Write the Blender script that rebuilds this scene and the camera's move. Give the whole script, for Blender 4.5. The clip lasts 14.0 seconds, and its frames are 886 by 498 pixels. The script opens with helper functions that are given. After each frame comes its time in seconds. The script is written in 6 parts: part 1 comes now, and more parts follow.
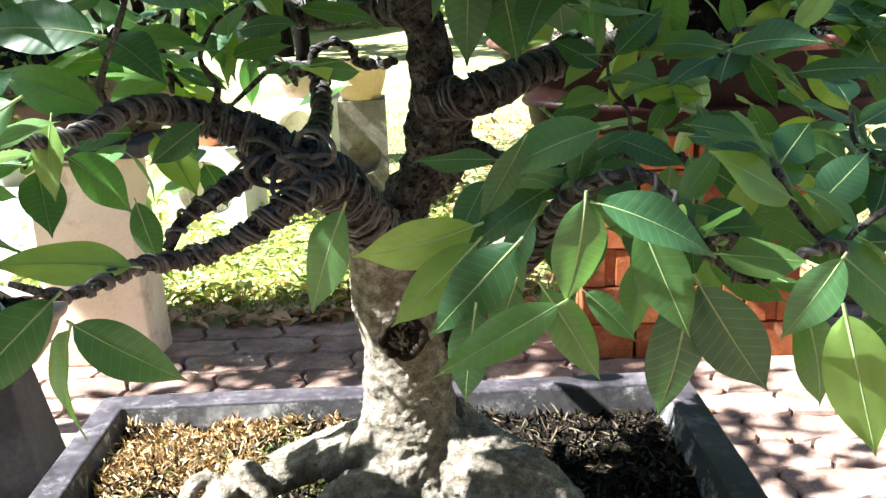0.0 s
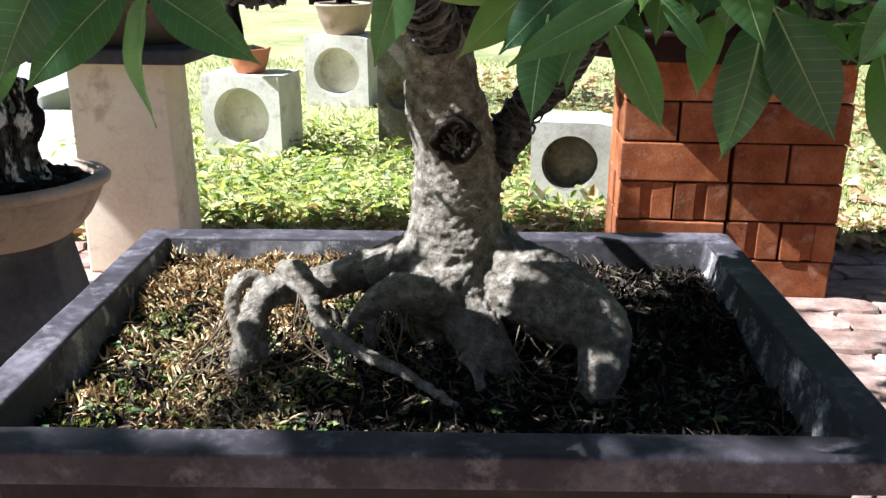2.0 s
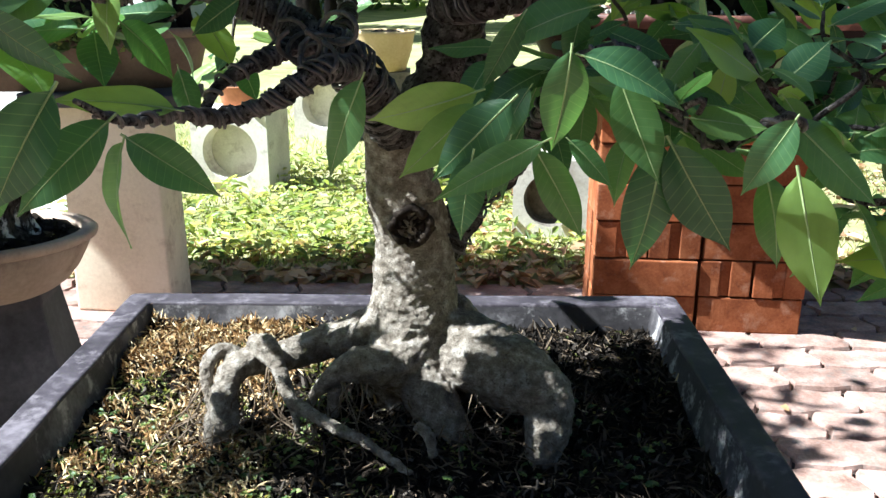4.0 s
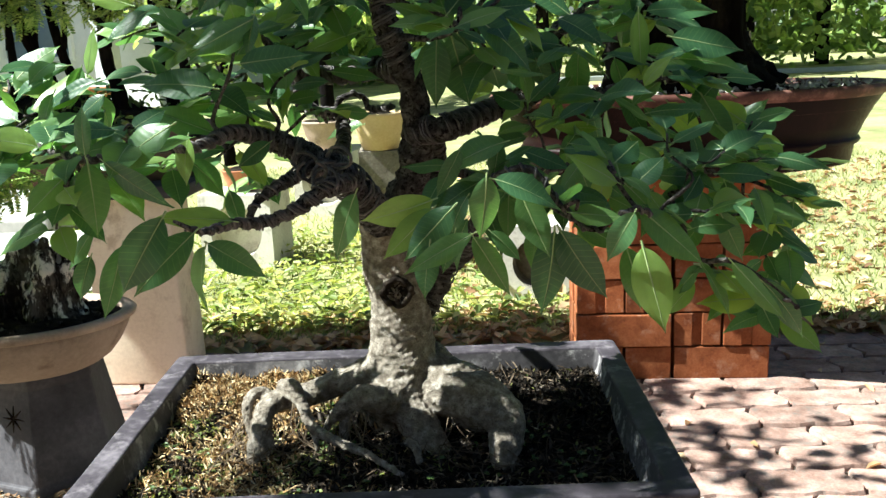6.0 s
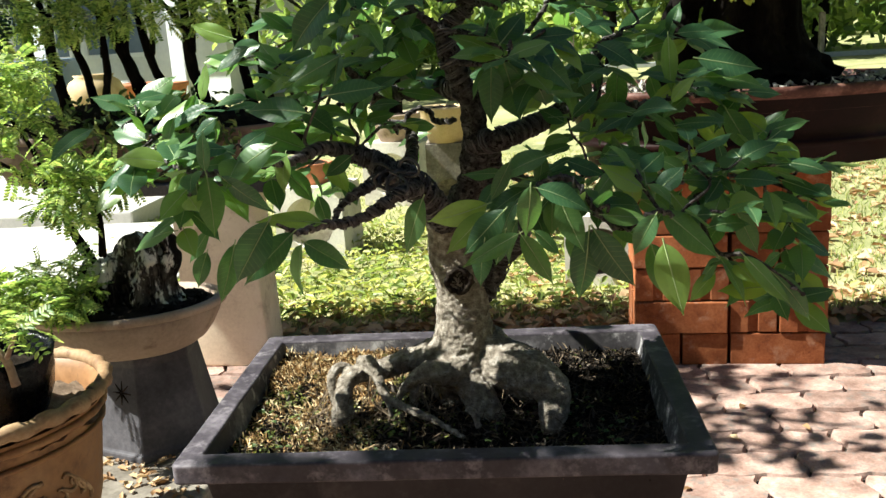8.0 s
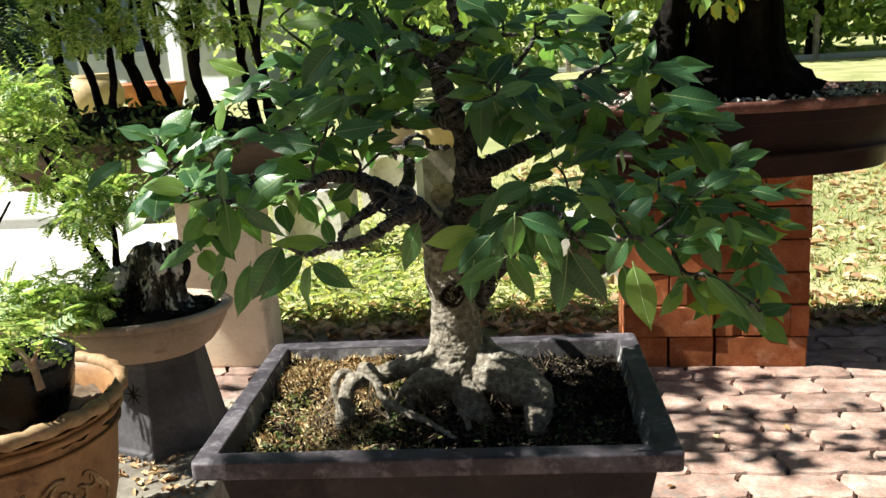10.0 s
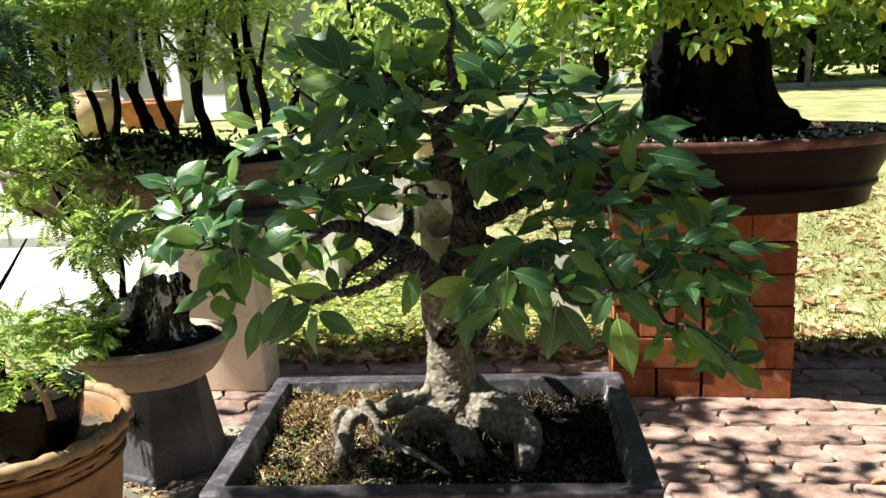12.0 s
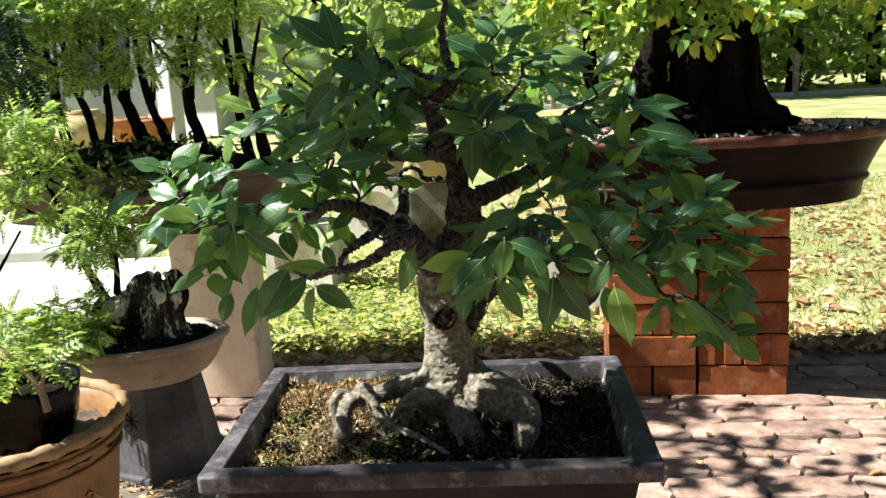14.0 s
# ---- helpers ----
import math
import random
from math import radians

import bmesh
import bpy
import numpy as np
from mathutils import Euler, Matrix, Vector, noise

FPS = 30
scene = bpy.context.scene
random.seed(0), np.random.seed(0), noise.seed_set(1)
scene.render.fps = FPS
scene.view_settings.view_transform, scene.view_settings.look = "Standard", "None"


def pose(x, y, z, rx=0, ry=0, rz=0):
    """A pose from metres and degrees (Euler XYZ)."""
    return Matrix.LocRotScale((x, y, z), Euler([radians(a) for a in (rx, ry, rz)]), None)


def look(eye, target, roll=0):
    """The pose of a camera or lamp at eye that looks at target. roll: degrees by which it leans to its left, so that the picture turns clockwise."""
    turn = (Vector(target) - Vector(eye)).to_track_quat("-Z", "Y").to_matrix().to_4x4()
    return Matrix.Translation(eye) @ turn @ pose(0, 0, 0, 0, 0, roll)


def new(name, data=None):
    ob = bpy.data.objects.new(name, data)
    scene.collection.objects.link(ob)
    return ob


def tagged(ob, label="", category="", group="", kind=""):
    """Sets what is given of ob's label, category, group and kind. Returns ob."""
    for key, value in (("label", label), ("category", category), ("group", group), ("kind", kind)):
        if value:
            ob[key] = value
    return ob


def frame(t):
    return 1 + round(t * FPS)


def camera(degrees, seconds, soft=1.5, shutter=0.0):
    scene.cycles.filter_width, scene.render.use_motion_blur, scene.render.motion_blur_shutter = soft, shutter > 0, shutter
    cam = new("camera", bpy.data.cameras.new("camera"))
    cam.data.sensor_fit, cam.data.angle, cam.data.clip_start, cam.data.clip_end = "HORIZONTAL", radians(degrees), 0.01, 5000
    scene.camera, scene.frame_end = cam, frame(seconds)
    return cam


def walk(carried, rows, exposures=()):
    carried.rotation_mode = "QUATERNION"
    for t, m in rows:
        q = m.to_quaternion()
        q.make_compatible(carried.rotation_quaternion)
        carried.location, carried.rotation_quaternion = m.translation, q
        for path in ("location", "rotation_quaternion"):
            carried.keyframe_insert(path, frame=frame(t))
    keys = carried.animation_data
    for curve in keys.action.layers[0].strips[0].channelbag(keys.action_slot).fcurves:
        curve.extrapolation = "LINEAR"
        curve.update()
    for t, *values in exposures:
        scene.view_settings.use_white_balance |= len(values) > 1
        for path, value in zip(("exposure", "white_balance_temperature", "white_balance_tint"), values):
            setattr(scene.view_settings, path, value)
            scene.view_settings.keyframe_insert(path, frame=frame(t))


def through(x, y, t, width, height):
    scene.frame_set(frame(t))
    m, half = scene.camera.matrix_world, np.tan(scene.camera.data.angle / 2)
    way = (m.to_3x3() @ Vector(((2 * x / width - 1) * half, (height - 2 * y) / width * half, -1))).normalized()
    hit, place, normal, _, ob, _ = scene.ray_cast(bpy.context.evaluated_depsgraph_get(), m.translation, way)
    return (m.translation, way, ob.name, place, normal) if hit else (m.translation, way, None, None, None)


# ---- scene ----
# ---- camera and walk ----
cam = camera(53.0, 14.0)
# seconds, eye, turn to the left, look up, roll
ROWS = [
    (0, 0.0392, -0.4268, 0.9464, 0.39, -16.75, -2.32),
    (0.5, 0.0352, -0.4463, 0.9177, 0.85, -17.62, -1.83),
    (1, 0.0246, -0.4609, 0.8865, 1.62, -18.78, -1.36),
    (1.5, 0.0257, -0.4601, 0.8723, 1.93, -19.25, -0.57),
    (2, 0.0218, -0.458, 0.8493, 2.24, -19.08, 0.11),
    (4.5, 0.0528, -0.5297, 0.9222, 1.28, -16.07, 0.02),
    (5, 0.0565, -0.5842, 0.9416, 0.67, -13.93, -0.43),
    (5.5, 0.0643, -0.6426, 0.9525, 2.11, -13.04, -1.69),
    (6, 0.0756, -0.7018, 0.9581, 1.63, -13.21, -2.38),
    (6.5, 0.0806, -0.7415, 0.9655, 4.76, -12.93, -3.92),
    (7, 0.0768, -0.7507, 0.9661, 5.67, -13.44, -4.81),
    (7.5, 0.0845, -0.7898, 0.9812, 7.32, -13.47, -4.9),
    (8, 0.0918, -0.8257, 0.9945, 6.1, -13.77, -3.61),
    (8.5, 0.0993, -0.8525, 1.0013, 6.52, -14.08, -3.76),
    (11, 0.1048, -0.9406, 1.069, 5.52, -13.73, -3.19),
    (11.5, 0.1051, -0.9574, 1.0811, 6.82, -13.55, -3.09),
    (12, 0.1066, -0.9601, 1.0822, 5.35, -12.65, -2.45),
    (12.5, 0.1098, -0.9696, 1.0644, 3.74, -11.7, -2.13),
    (13, 0.1098, -0.9768, 1.0524, 4.15, -11.17, -2.28),
    (13.5, 0.1045, -0.9715, 1.0349, 4.12, -11.25, -2.43),
    (14, 0.1016, -0.9703, 1.0396, 4.83, -11.65, -3.23),
]
BASE = 1.75
walk(cam, [(t, pose(x, y, z, 90 + pitch, 0, yaw) @ pose(0, 0, 0, 0, 0, roll)) for t, x, y, z, yaw, pitch, roll in ROWS], [
    (0, BASE + 0.93, 5850, 5), (0.5, BASE + 0.85, 5550, 6), (1, BASE + 0.3, 5450, 9), (1.5, BASE + 0.05, 5450, 9), (2, BASE, 5450, 9), (4.5, BASE + 0.25, 5450, 3), (5.5, BASE + 0.18, 5700, 0), (7, BASE - 0.1, 6100, 2), (8.5, BASE - 0.17, 6250, 3), (11, BASE - 0.25, 6300, 3), (14, BASE - 0.22, 6250, 3)])

# ---- light ----
SUN_AZ = Vector((-0.988, -0.15, 0)).normalized()
SUN_EL = 50.0
SUN_DIR = (SUN_AZ * math.cos(radians(SUN_EL)) + Vector((0, 0, math.sin(radians(SUN_EL))))).normalized()
world = bpy.data.worlds.new("world")
scene.world = world
world.use_nodes = True
sky = world.node_tree.nodes.new("ShaderNodeTexSky")
sky.sky_type, sky.sun_disc = "NISHITA", False
sky.sun_elevation, sky.sun_rotation = radians(SUN_EL), math.atan2(SUN_AZ.x, SUN_AZ.y)
world.node_tree.links.new(sky.outputs[0], world.node_tree.nodes["Background"].inputs[0])
world.node_tree.nodes["Background"].inputs[1].default_value = 0.024
sun = new("sun", bpy.data.lights.new("sun", "SUN"))
sun.data.energy, sun.data.angle, sun.data.color = 5.0, radians(0.53), (1.0, 0.95, 0.86)
sun.matrix_world = look(SUN_DIR * 30, (0, 0, 0))


# ---- materials ----
def ramp(nt, fac, stops):
    node = nt.nodes.new("ShaderNodeValToRGB")
    node.color_ramp.elements[0].position, node.color_ramp.elements[0].color = stops[0][0], (*stops[0][1], 1)
    node.color_ramp.elements[1].position, node.color_ramp.elements[1].color = stops[-1][0], (*stops[-1][1], 1)
    for p, c in stops[1:-1]:
        node.color_ramp.elements.new(p).color = (*c, 1)
    nt.links.new(fac, node.inputs[0])
    return node.outputs[0]


def math_node(nt, op, a, b=None):
    node = nt.nodes.new("ShaderNodeMath")
    node.operation = op
    for i, v in enumerate((a, b)):
        if v is None:
            continue
        if isinstance(v, (int, float)):
            node.inputs[i].default_value = v
        else:
            nt.links.new(v, node.inputs[i])
    return node.outputs[0]


def mix_colour(nt, fac, a, b, blend="MIX"):
    node = nt.nodes.new("ShaderNodeMix")
    node.data_type, node.blend_type = "RGBA", blend
    for i, v in ((0, fac), (6, a), (7, b)):
        if isinstance(v, (int, float)):
            node.inputs[i].default_value = v
        elif isinstance(v, tuple):
            node.inputs[i].default_value = (*v, 1)
        else:
            nt.links.new(v, node.inputs[i])
    return node.outputs[2]


def noise_tex(nt, vec, scale, detail=6.0, rough=0.6, stretch=None):
    node = nt.nodes.new("ShaderNodeTexNoise")
    node.inputs["Scale"].default_value, node.inputs["Detail"].default_value, node.inputs["Roughness"].default_value = scale, detail, rough
    if stretch:
        m = nt.nodes.new("ShaderNodeMapping")
        m.inputs["Scale"].default_value = stretch
        nt.links.new(vec, m.inputs[0])
        vec = m.outputs[0]
    nt.links.new(vec, node.inputs["Vector"])
    return node.outputs["Fac"]


def start(name):
    mat = bpy.data.materials.new(name)
    mat.use_nodes = True
    nt = mat.node_tree
    bsdf = nt.nodes["Principled BSDF"]
    co = nt.nodes.new("ShaderNodeTexCoord").outputs["Object"]
    info = nt.nodes.new("ShaderNodeObjectInfo")
    add = nt.nodes.new("ShaderNodeVectorMath")
    add.operation = "ADD"
    scl = nt.nodes.new("ShaderNodeVectorMath")
    scl.operation = "SCALE"
    scl.inputs[0].default_value = (7.3, 3.1, 5.7)
    nt.links.new(info.outputs["Random"], scl.inputs["Scale"])
    nt.links.new(co, add.inputs[0])
    nt.links.new(scl.outputs[0], add.inputs[1])
    return mat, nt, bsdf, add.outputs[0], info.outputs["Random"], co


def surface(name, dark, mid, light, coarse, fine, rough=0.75, bump=0.4, bump_size=0.002, spread=0.15, stretch=None, stain=None, metal=0.0, coat=0.0, stain_at=(0.54, 0.66), spot=2.3, spec=0.3):
    """Worn, grained surface: three tones over coarse stains and fine grain, with relief."""
    mat, nt, bsdf, vec, rand, co = start(name)
    big = noise_tex(nt, vec, coarse, 4, 0.55, stretch)
    small = noise_tex(nt, vec, fine, 8, 0.7, stretch)
    fac = math_node(nt, "ADD", math_node(nt, "MULTIPLY", big, 0.6), math_node(nt, "MULTIPLY", small, 0.4))
    col = ramp(nt, fac, [(0.34, dark), (0.5, mid), (0.66, light)])
    if stain:
        spots = noise_tex(nt, vec, coarse * spot, 7, 0.7, stretch)
        col = mix_colour(nt, ramp(nt, spots, [(stain_at[0], (0, 0, 0)), (stain_at[1], (1, 1, 1))]), col, stain)
    hsv = nt.nodes.new("ShaderNodeHueSaturation")
    nt.links.new(math_node(nt, "ADD", math_node(nt, "MULTIPLY", rand, 2 * spread), 1 - spread), hsv.inputs["Value"])
    nt.links.new(col, hsv.inputs["Color"])
    nt.links.new(hsv.outputs[0], bsdf.inputs["Base Color"])
    nt.links.new(ramp(nt, small, [(0.3, (max(0, rough - 0.15),) * 3), (0.7, (min(1, rough + 0.12),) * 3)]), bsdf.inputs["Roughness"])
    bsdf.inputs["Metallic"].default_value = metal
    bsdf.inputs["Specular IOR Level"].default_value = spec
    bsdf.inputs["Coat Weight"].default_value = coat
    b = nt.nodes.new("ShaderNodeBump")
    b.inputs["Strength"].default_value, b.inputs["Distance"].default_value = bump, bump_size
    nt.links.new(fac, b.inputs["Height"])
    nt.links.new(b.outputs[0], bsdf.inputs["Normal"])
    return mat


def foliage(name, stops, glow, gloss=0.4, through=0.4, island=False, veins=False, spec=0.5):
    """Leaf blade: glossy upper face, light shining through it; tone differs from leaf to leaf."""
    mat, nt, bsdf, vec, rand, co = start(name)
    if island:
        rand = nt.nodes.new("ShaderNodeNewGeometry").outputs["Random Per Island"]
    col = ramp(nt, rand, stops)
    mottled = noise_tex(nt, vec, 3.0 if veins else 20.0, 4, 0.6)
    hsv = nt.nodes.new("ShaderNodeHueSaturation")
    nt.links.new(math_node(nt, "ADD", math_node(nt, "MULTIPLY", mottled, 0.7), 0.65), hsv.inputs["Value"])
    nt.links.new(col, hsv.inputs["Color"])
    col = hsv.outputs[0]
    if veins:
        uv = nt.nodes.new("ShaderNodeUVMap")
        sep = nt.nodes.new("ShaderNodeSeparateXYZ")
        nt.links.new(uv.outputs[0], sep.inputs[0])
        side = math_node(nt, "ABSOLUTE", sep.outputs[0])
        along = math_node(nt, "SUBTRACT", sep.outputs[1], math_node(nt, "MULTIPLY", side, 0.22))
        wave = math_node(nt, "SINE", math_node(nt, "MULTIPLY", along, 76.0))
        line = ramp(nt, wave, [(0.93, (0, 0, 0)), (1.0, (0.28, 0.28, 0.28))])
        col = mix_colour(nt, line, col, (0.17, 0.27, 0.10))
        b = nt.nodes.new("ShaderNodeBump")
        b.inputs["Strength"].default_value, b.inputs["Distance"].default_value = 0.14, 0.0006
        nt.links.new(math_node(nt, "ADD", math_node(nt, "MULTIPLY", wave, -0.35), mottled), b.inputs["Height"])
        nt.links.new(b.outputs[0], bsdf.inputs["Normal"])
    nt.links.new(col, bsdf.inputs["Base Color"])
    bsdf.inputs["Roughness"].default_value = gloss
    bsdf.inputs["Specular IOR Level"].default_value = spec
    tr = nt.nodes.new("ShaderNodeBsdfTranslucent")
    lit = mix_colour(nt, 1.0, col, glow, "MULTIPLY")
    nt.links.new(lit, tr.inputs["Color"])
    mixs = nt.nodes.new("ShaderNodeMixShader")
    mixs.inputs[0].default_value = through
    nt.links.new(bsdf.outputs[0], mixs.inputs[1])
    nt.links.new(tr.outputs[0], mixs.inputs[2])
    nt.links.new(mixs.outputs[0], nt.nodes["Material Output"].inputs["Surface"])
    return mat


LEAF_TONES = [(0.0, (0.034, 0.089, 0.041)), (0.4, (0.056, 0.130, 0.052)), (0.75, (0.094, 0.190, 0.057)), (1.0, (0.213, 0.318, 0.078))]
M_LEAF = foliage("ficus_leaf", LEAF_TONES, (2.5, 2.5, 1.1), 0.38, 0.36, veins=True, spec=0.5)
M_LEAFIN = foliage("inner_ficus_leaf", LEAF_TONES, (2.5, 2.5, 1.1), 0.38, 0.36, island=True, veins=True, spec=0.5)
M_RIB = surface("leaf_rib", (0.22, 0.31, 0.12), (0.30, 0.40, 0.17), (0.38, 0.47, 0.22), 5, 40, 0.6, 0.1)
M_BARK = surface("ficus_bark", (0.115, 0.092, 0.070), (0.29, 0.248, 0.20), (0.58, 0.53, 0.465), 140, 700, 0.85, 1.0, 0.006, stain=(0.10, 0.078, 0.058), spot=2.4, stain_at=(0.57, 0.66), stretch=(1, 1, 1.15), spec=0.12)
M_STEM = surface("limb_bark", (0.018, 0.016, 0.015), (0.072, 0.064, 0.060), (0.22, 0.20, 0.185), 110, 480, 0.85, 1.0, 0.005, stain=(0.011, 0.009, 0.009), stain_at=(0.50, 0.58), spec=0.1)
M_WIRE = surface("training_wire", (0.024, 0.021, 0.021), (0.078, 0.070, 0.068), (0.20, 0.182, 0.175), 70, 300, 0.5, 0.4, 0.001, spec=0.25)
# near-black tone that carries the shade of hollows and grooves in its colour
M_HOLLOW = surface("hollow_dark_tone", (0.006, 0.005, 0.004), (0.02, 0.015, 0.012), (0.075, 0.06, 0.047), 90, 300, 0.95, 1.0, 0.004, spec=0.05)
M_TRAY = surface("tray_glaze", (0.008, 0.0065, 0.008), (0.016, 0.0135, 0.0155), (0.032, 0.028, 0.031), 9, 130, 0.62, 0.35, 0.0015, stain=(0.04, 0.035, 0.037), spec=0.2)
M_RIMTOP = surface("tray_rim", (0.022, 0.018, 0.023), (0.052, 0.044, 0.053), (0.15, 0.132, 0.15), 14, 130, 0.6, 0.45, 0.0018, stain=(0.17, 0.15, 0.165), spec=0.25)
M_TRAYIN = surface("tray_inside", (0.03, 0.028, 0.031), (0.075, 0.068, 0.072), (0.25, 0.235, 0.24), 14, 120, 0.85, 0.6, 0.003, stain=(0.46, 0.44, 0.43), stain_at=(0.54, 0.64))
M_SOIL = surface("potting_soil", (0.006, 0.005, 0.004), (0.017, 0.013, 0.010), (0.045, 0.035, 0.026), 40, 320, 0.95, 1.0, 0.006, spec=0.05)
M_DRYSOIL = surface("dry_soil", (0.06, 0.042, 0.03), (0.14, 0.10, 0.07), (0.26, 0.20, 0.15), 40, 200, 0.95, 0.9, 0.004, spec=0.1)
M_CRUMB = foliage("soil_crumb", [(0.0, (0.004, 0.0035, 0.003)), (0.6, (0.018, 0.015, 0.012)), (0.85, (0.06, 0.05, 0.042)), (1.0, (0.16, 0.135, 0.11))], (1, 1, 1), 0.9, 0.03, island=True, spec=0.08)
M_STRAW = foliage("dry_straw", [(0.0, (0.05, 0.03, 0.016)), (0.28, (0.24, 0.14, 0.06)), (0.6, (0.55, 0.37, 0.18)), (1.0, (0.86, 0.75, 0.50))], (1, 1, 0.9), 0.8, 0.1, island=True, spec=0.1)
M_ROOTLET = surface("rootlet", (0.04, 0.028, 0.018), (0.12, 0.088, 0.060), (0.30, 0.235, 0.165), 40, 200, 0.9, 0.3, spec=0.1)
M_MOSS = foliage("moss", [(0.0, (0.09, 0.13, 0.03)), (0.6, (0.20, 0.22, 0.06)), (1.0, (0.38, 0.33, 0.12))], (1.6, 1.6, 0.9), 0.7, 0.3, island=True)
M_BRICK = surface("red_brick", (0.13, 0.036, 0.014), (0.25, 0.080, 0.030), (0.36, 0.14, 0.06), 12, 140, 0.88, 0.8, 0.004, spread=0.30, stain=(0.36, 0.20, 0.13), stain_at=(0.55, 0.72), spot=1.4, spec=0.15)
M_PAVER = surface("clay_paver", (0.14, 0.082, 0.064), (0.305, 0.197, 0.16), (0.48, 0.345, 0.295), 14, 130, 0.88, 0.8, 0.004, spread=0.26, stain=(0.20, 0.165, 0.145), stain_at=(0.52, 0.64), spec=0.15)
M_JOINT = surface("joint_sand", (0.03, 0.024, 0.02), (0.07, 0.056, 0.045), (0.13, 0.11, 0.085), 10, 150, 0.95, 0.6)
M_CONCRETE = surface("concrete", (0.38, 0.35, 0.30), (0.54, 0.51, 0.45), (0.68, 0.65, 0.58), 5, 90, 0.85, 0.4, 0.002, stain=(0.36, 0.32, 0.27))
M_SLAB = surface("weathered_slab", (0.10, 0.085, 0.068), (0.20, 0.175, 0.145), (0.40, 0.36, 0.30), 7, 90, 0.9, 0.6, 0.003, stain=(0.09, 0.075, 0.055))
M_CREAM = surface("cream_render", (0.60, 0.50, 0.37), (0.74, 0.635, 0.49), (0.82, 0.72, 0.58), 4, 90, 0.8, 0.35, 0.0018, stain=(0.54, 0.43, 0.31))
M_TAN = surface("tan_clay", (0.25, 0.18, 0.135), (0.37, 0.275, 0.21), (0.47, 0.36, 0.285), 6, 120, 0.75, 0.35, 0.002, stain=(0.22, 0.15, 0.11))
M_TANPALE = surface("pale_clay", (0.48, 0.33, 0.16), (0.60, 0.44, 0.24), (0.70, 0.54, 0.33), 6, 100, 0.7, 0.3)
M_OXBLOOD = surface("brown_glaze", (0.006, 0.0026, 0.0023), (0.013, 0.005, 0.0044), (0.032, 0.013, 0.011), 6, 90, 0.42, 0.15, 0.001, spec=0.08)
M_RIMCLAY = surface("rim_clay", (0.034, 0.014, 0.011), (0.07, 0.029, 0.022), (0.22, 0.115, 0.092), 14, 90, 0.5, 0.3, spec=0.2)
M_TRAYCLAY = surface("brown_clay", (0.10, 0.072, 0.056), (0.165, 0.12, 0.095), (0.24, 0.18, 0.145), 7, 90, 0.75, 0.3)
M_STAND = surface("dark_stand", (0.040, 0.037, 0.042), (0.072, 0.068, 0.076), (0.13, 0.123, 0.134), 8, 110, 0.7, 0.3, 0.0015, spec=0.15)
M_DRAGON = surface("amber_glaze", (0.13, 0.06, 0.024), (0.25, 0.125, 0.05), (0.36, 0.20, 0.09), 8, 60, 0.55, 0.4, 0.002, stain=(0.12, 0.055, 0.024))
M_ROPE = surface("worn_rope_clay", (0.16, 0.085, 0.04), (0.30, 0.19, 0.10), (0.46, 0.33, 0.20), 16, 90, 0.7, 0.4, 0.002, stain=(0.15, 0.08, 0.04))
M_BAG = surface("black_plastic", (0.0018, 0.002, 0.0026), (0.003, 0.0034, 0.0044), (0.006, 0.0068, 0.0085), 20, 90, 0.28, 0.6, 0.004, spec=0.15)
M_DEADWOOD = surface("deadwood", (0.004, 0.0035, 0.003), (0.010, 0.008, 0.007), (0.14, 0.12, 0.10), 20, 150, 0.85, 1.0, 0.008, stretch=(1, 1, 0.3), stain=(0.66, 0.62, 0.56), stain_at=(0.52, 0.565), spot=1.3, spec=0.06)
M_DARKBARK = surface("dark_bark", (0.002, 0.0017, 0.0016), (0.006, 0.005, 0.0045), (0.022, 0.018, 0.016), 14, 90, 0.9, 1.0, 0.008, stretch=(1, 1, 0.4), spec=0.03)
M_GRASSBASE = surface("lawn", (0.13, 0.15, 0.055), (0.25, 0.25, 0.11), (0.42, 0.38, 0.21), 1.6, 40, 0.95, 0.8, 0.02, stain=(0.38, 0.32, 0.19))
M_GRASS = foliage("grass_blade", [(0.0, (0.14, 0.20, 0.06)), (0.5, (0.32, 0.37, 0.12)), (1.0, (0.58, 0.53, 0.30))], (1.5, 1.5, 1.0), 0.5, 0.4, island=True)
M_WEED = foliage("weed_leaf", [(0.0, (0.08, 0.13, 0.03)), (0.5, (0.28, 0.35, 0.09)), (1.0, (0.58, 0.57, 0.22))], (1.7, 1.6, 1.0), 0.45, 0.4, island=True)
M_SEEDLING = foliage("seedling_leaf", [(0.0, (0.035, 0.07, 0.02)), (0.6, (0.09, 0.15, 0.04)), (1.0, (0.25, 0.28, 0.09))], (1.6, 1.6, 1.0), 0.5, 0.3, island=True)
M_DRYLEAF = foliage("dry_leaf", [(0.0, (0.12, 0.06, 0.026)), (0.4, (0.38, 0.22, 0.10)), (1.0, (0.66, 0.50, 0.31))], (1.2, 1.1, 0.8), 0.7, 0.2, island=True)
M_ROAD = surface("pale_road", (0.42, 0.40, 0.37), (0.54, 0.52, 0.48), (0.64, 0.62, 0.58), 1.2, 40, 0.9, 0.3)
M_FEATHER = foliage("feather_leaf", [(0.0, (0.09, 0.17, 0.045)), (0.5, (0.26, 0.37, 0.10)), (1.0, (0.47, 0.54, 0.18))], (1.7, 1.7, 1.2), 0.45, 0.42, island=True)
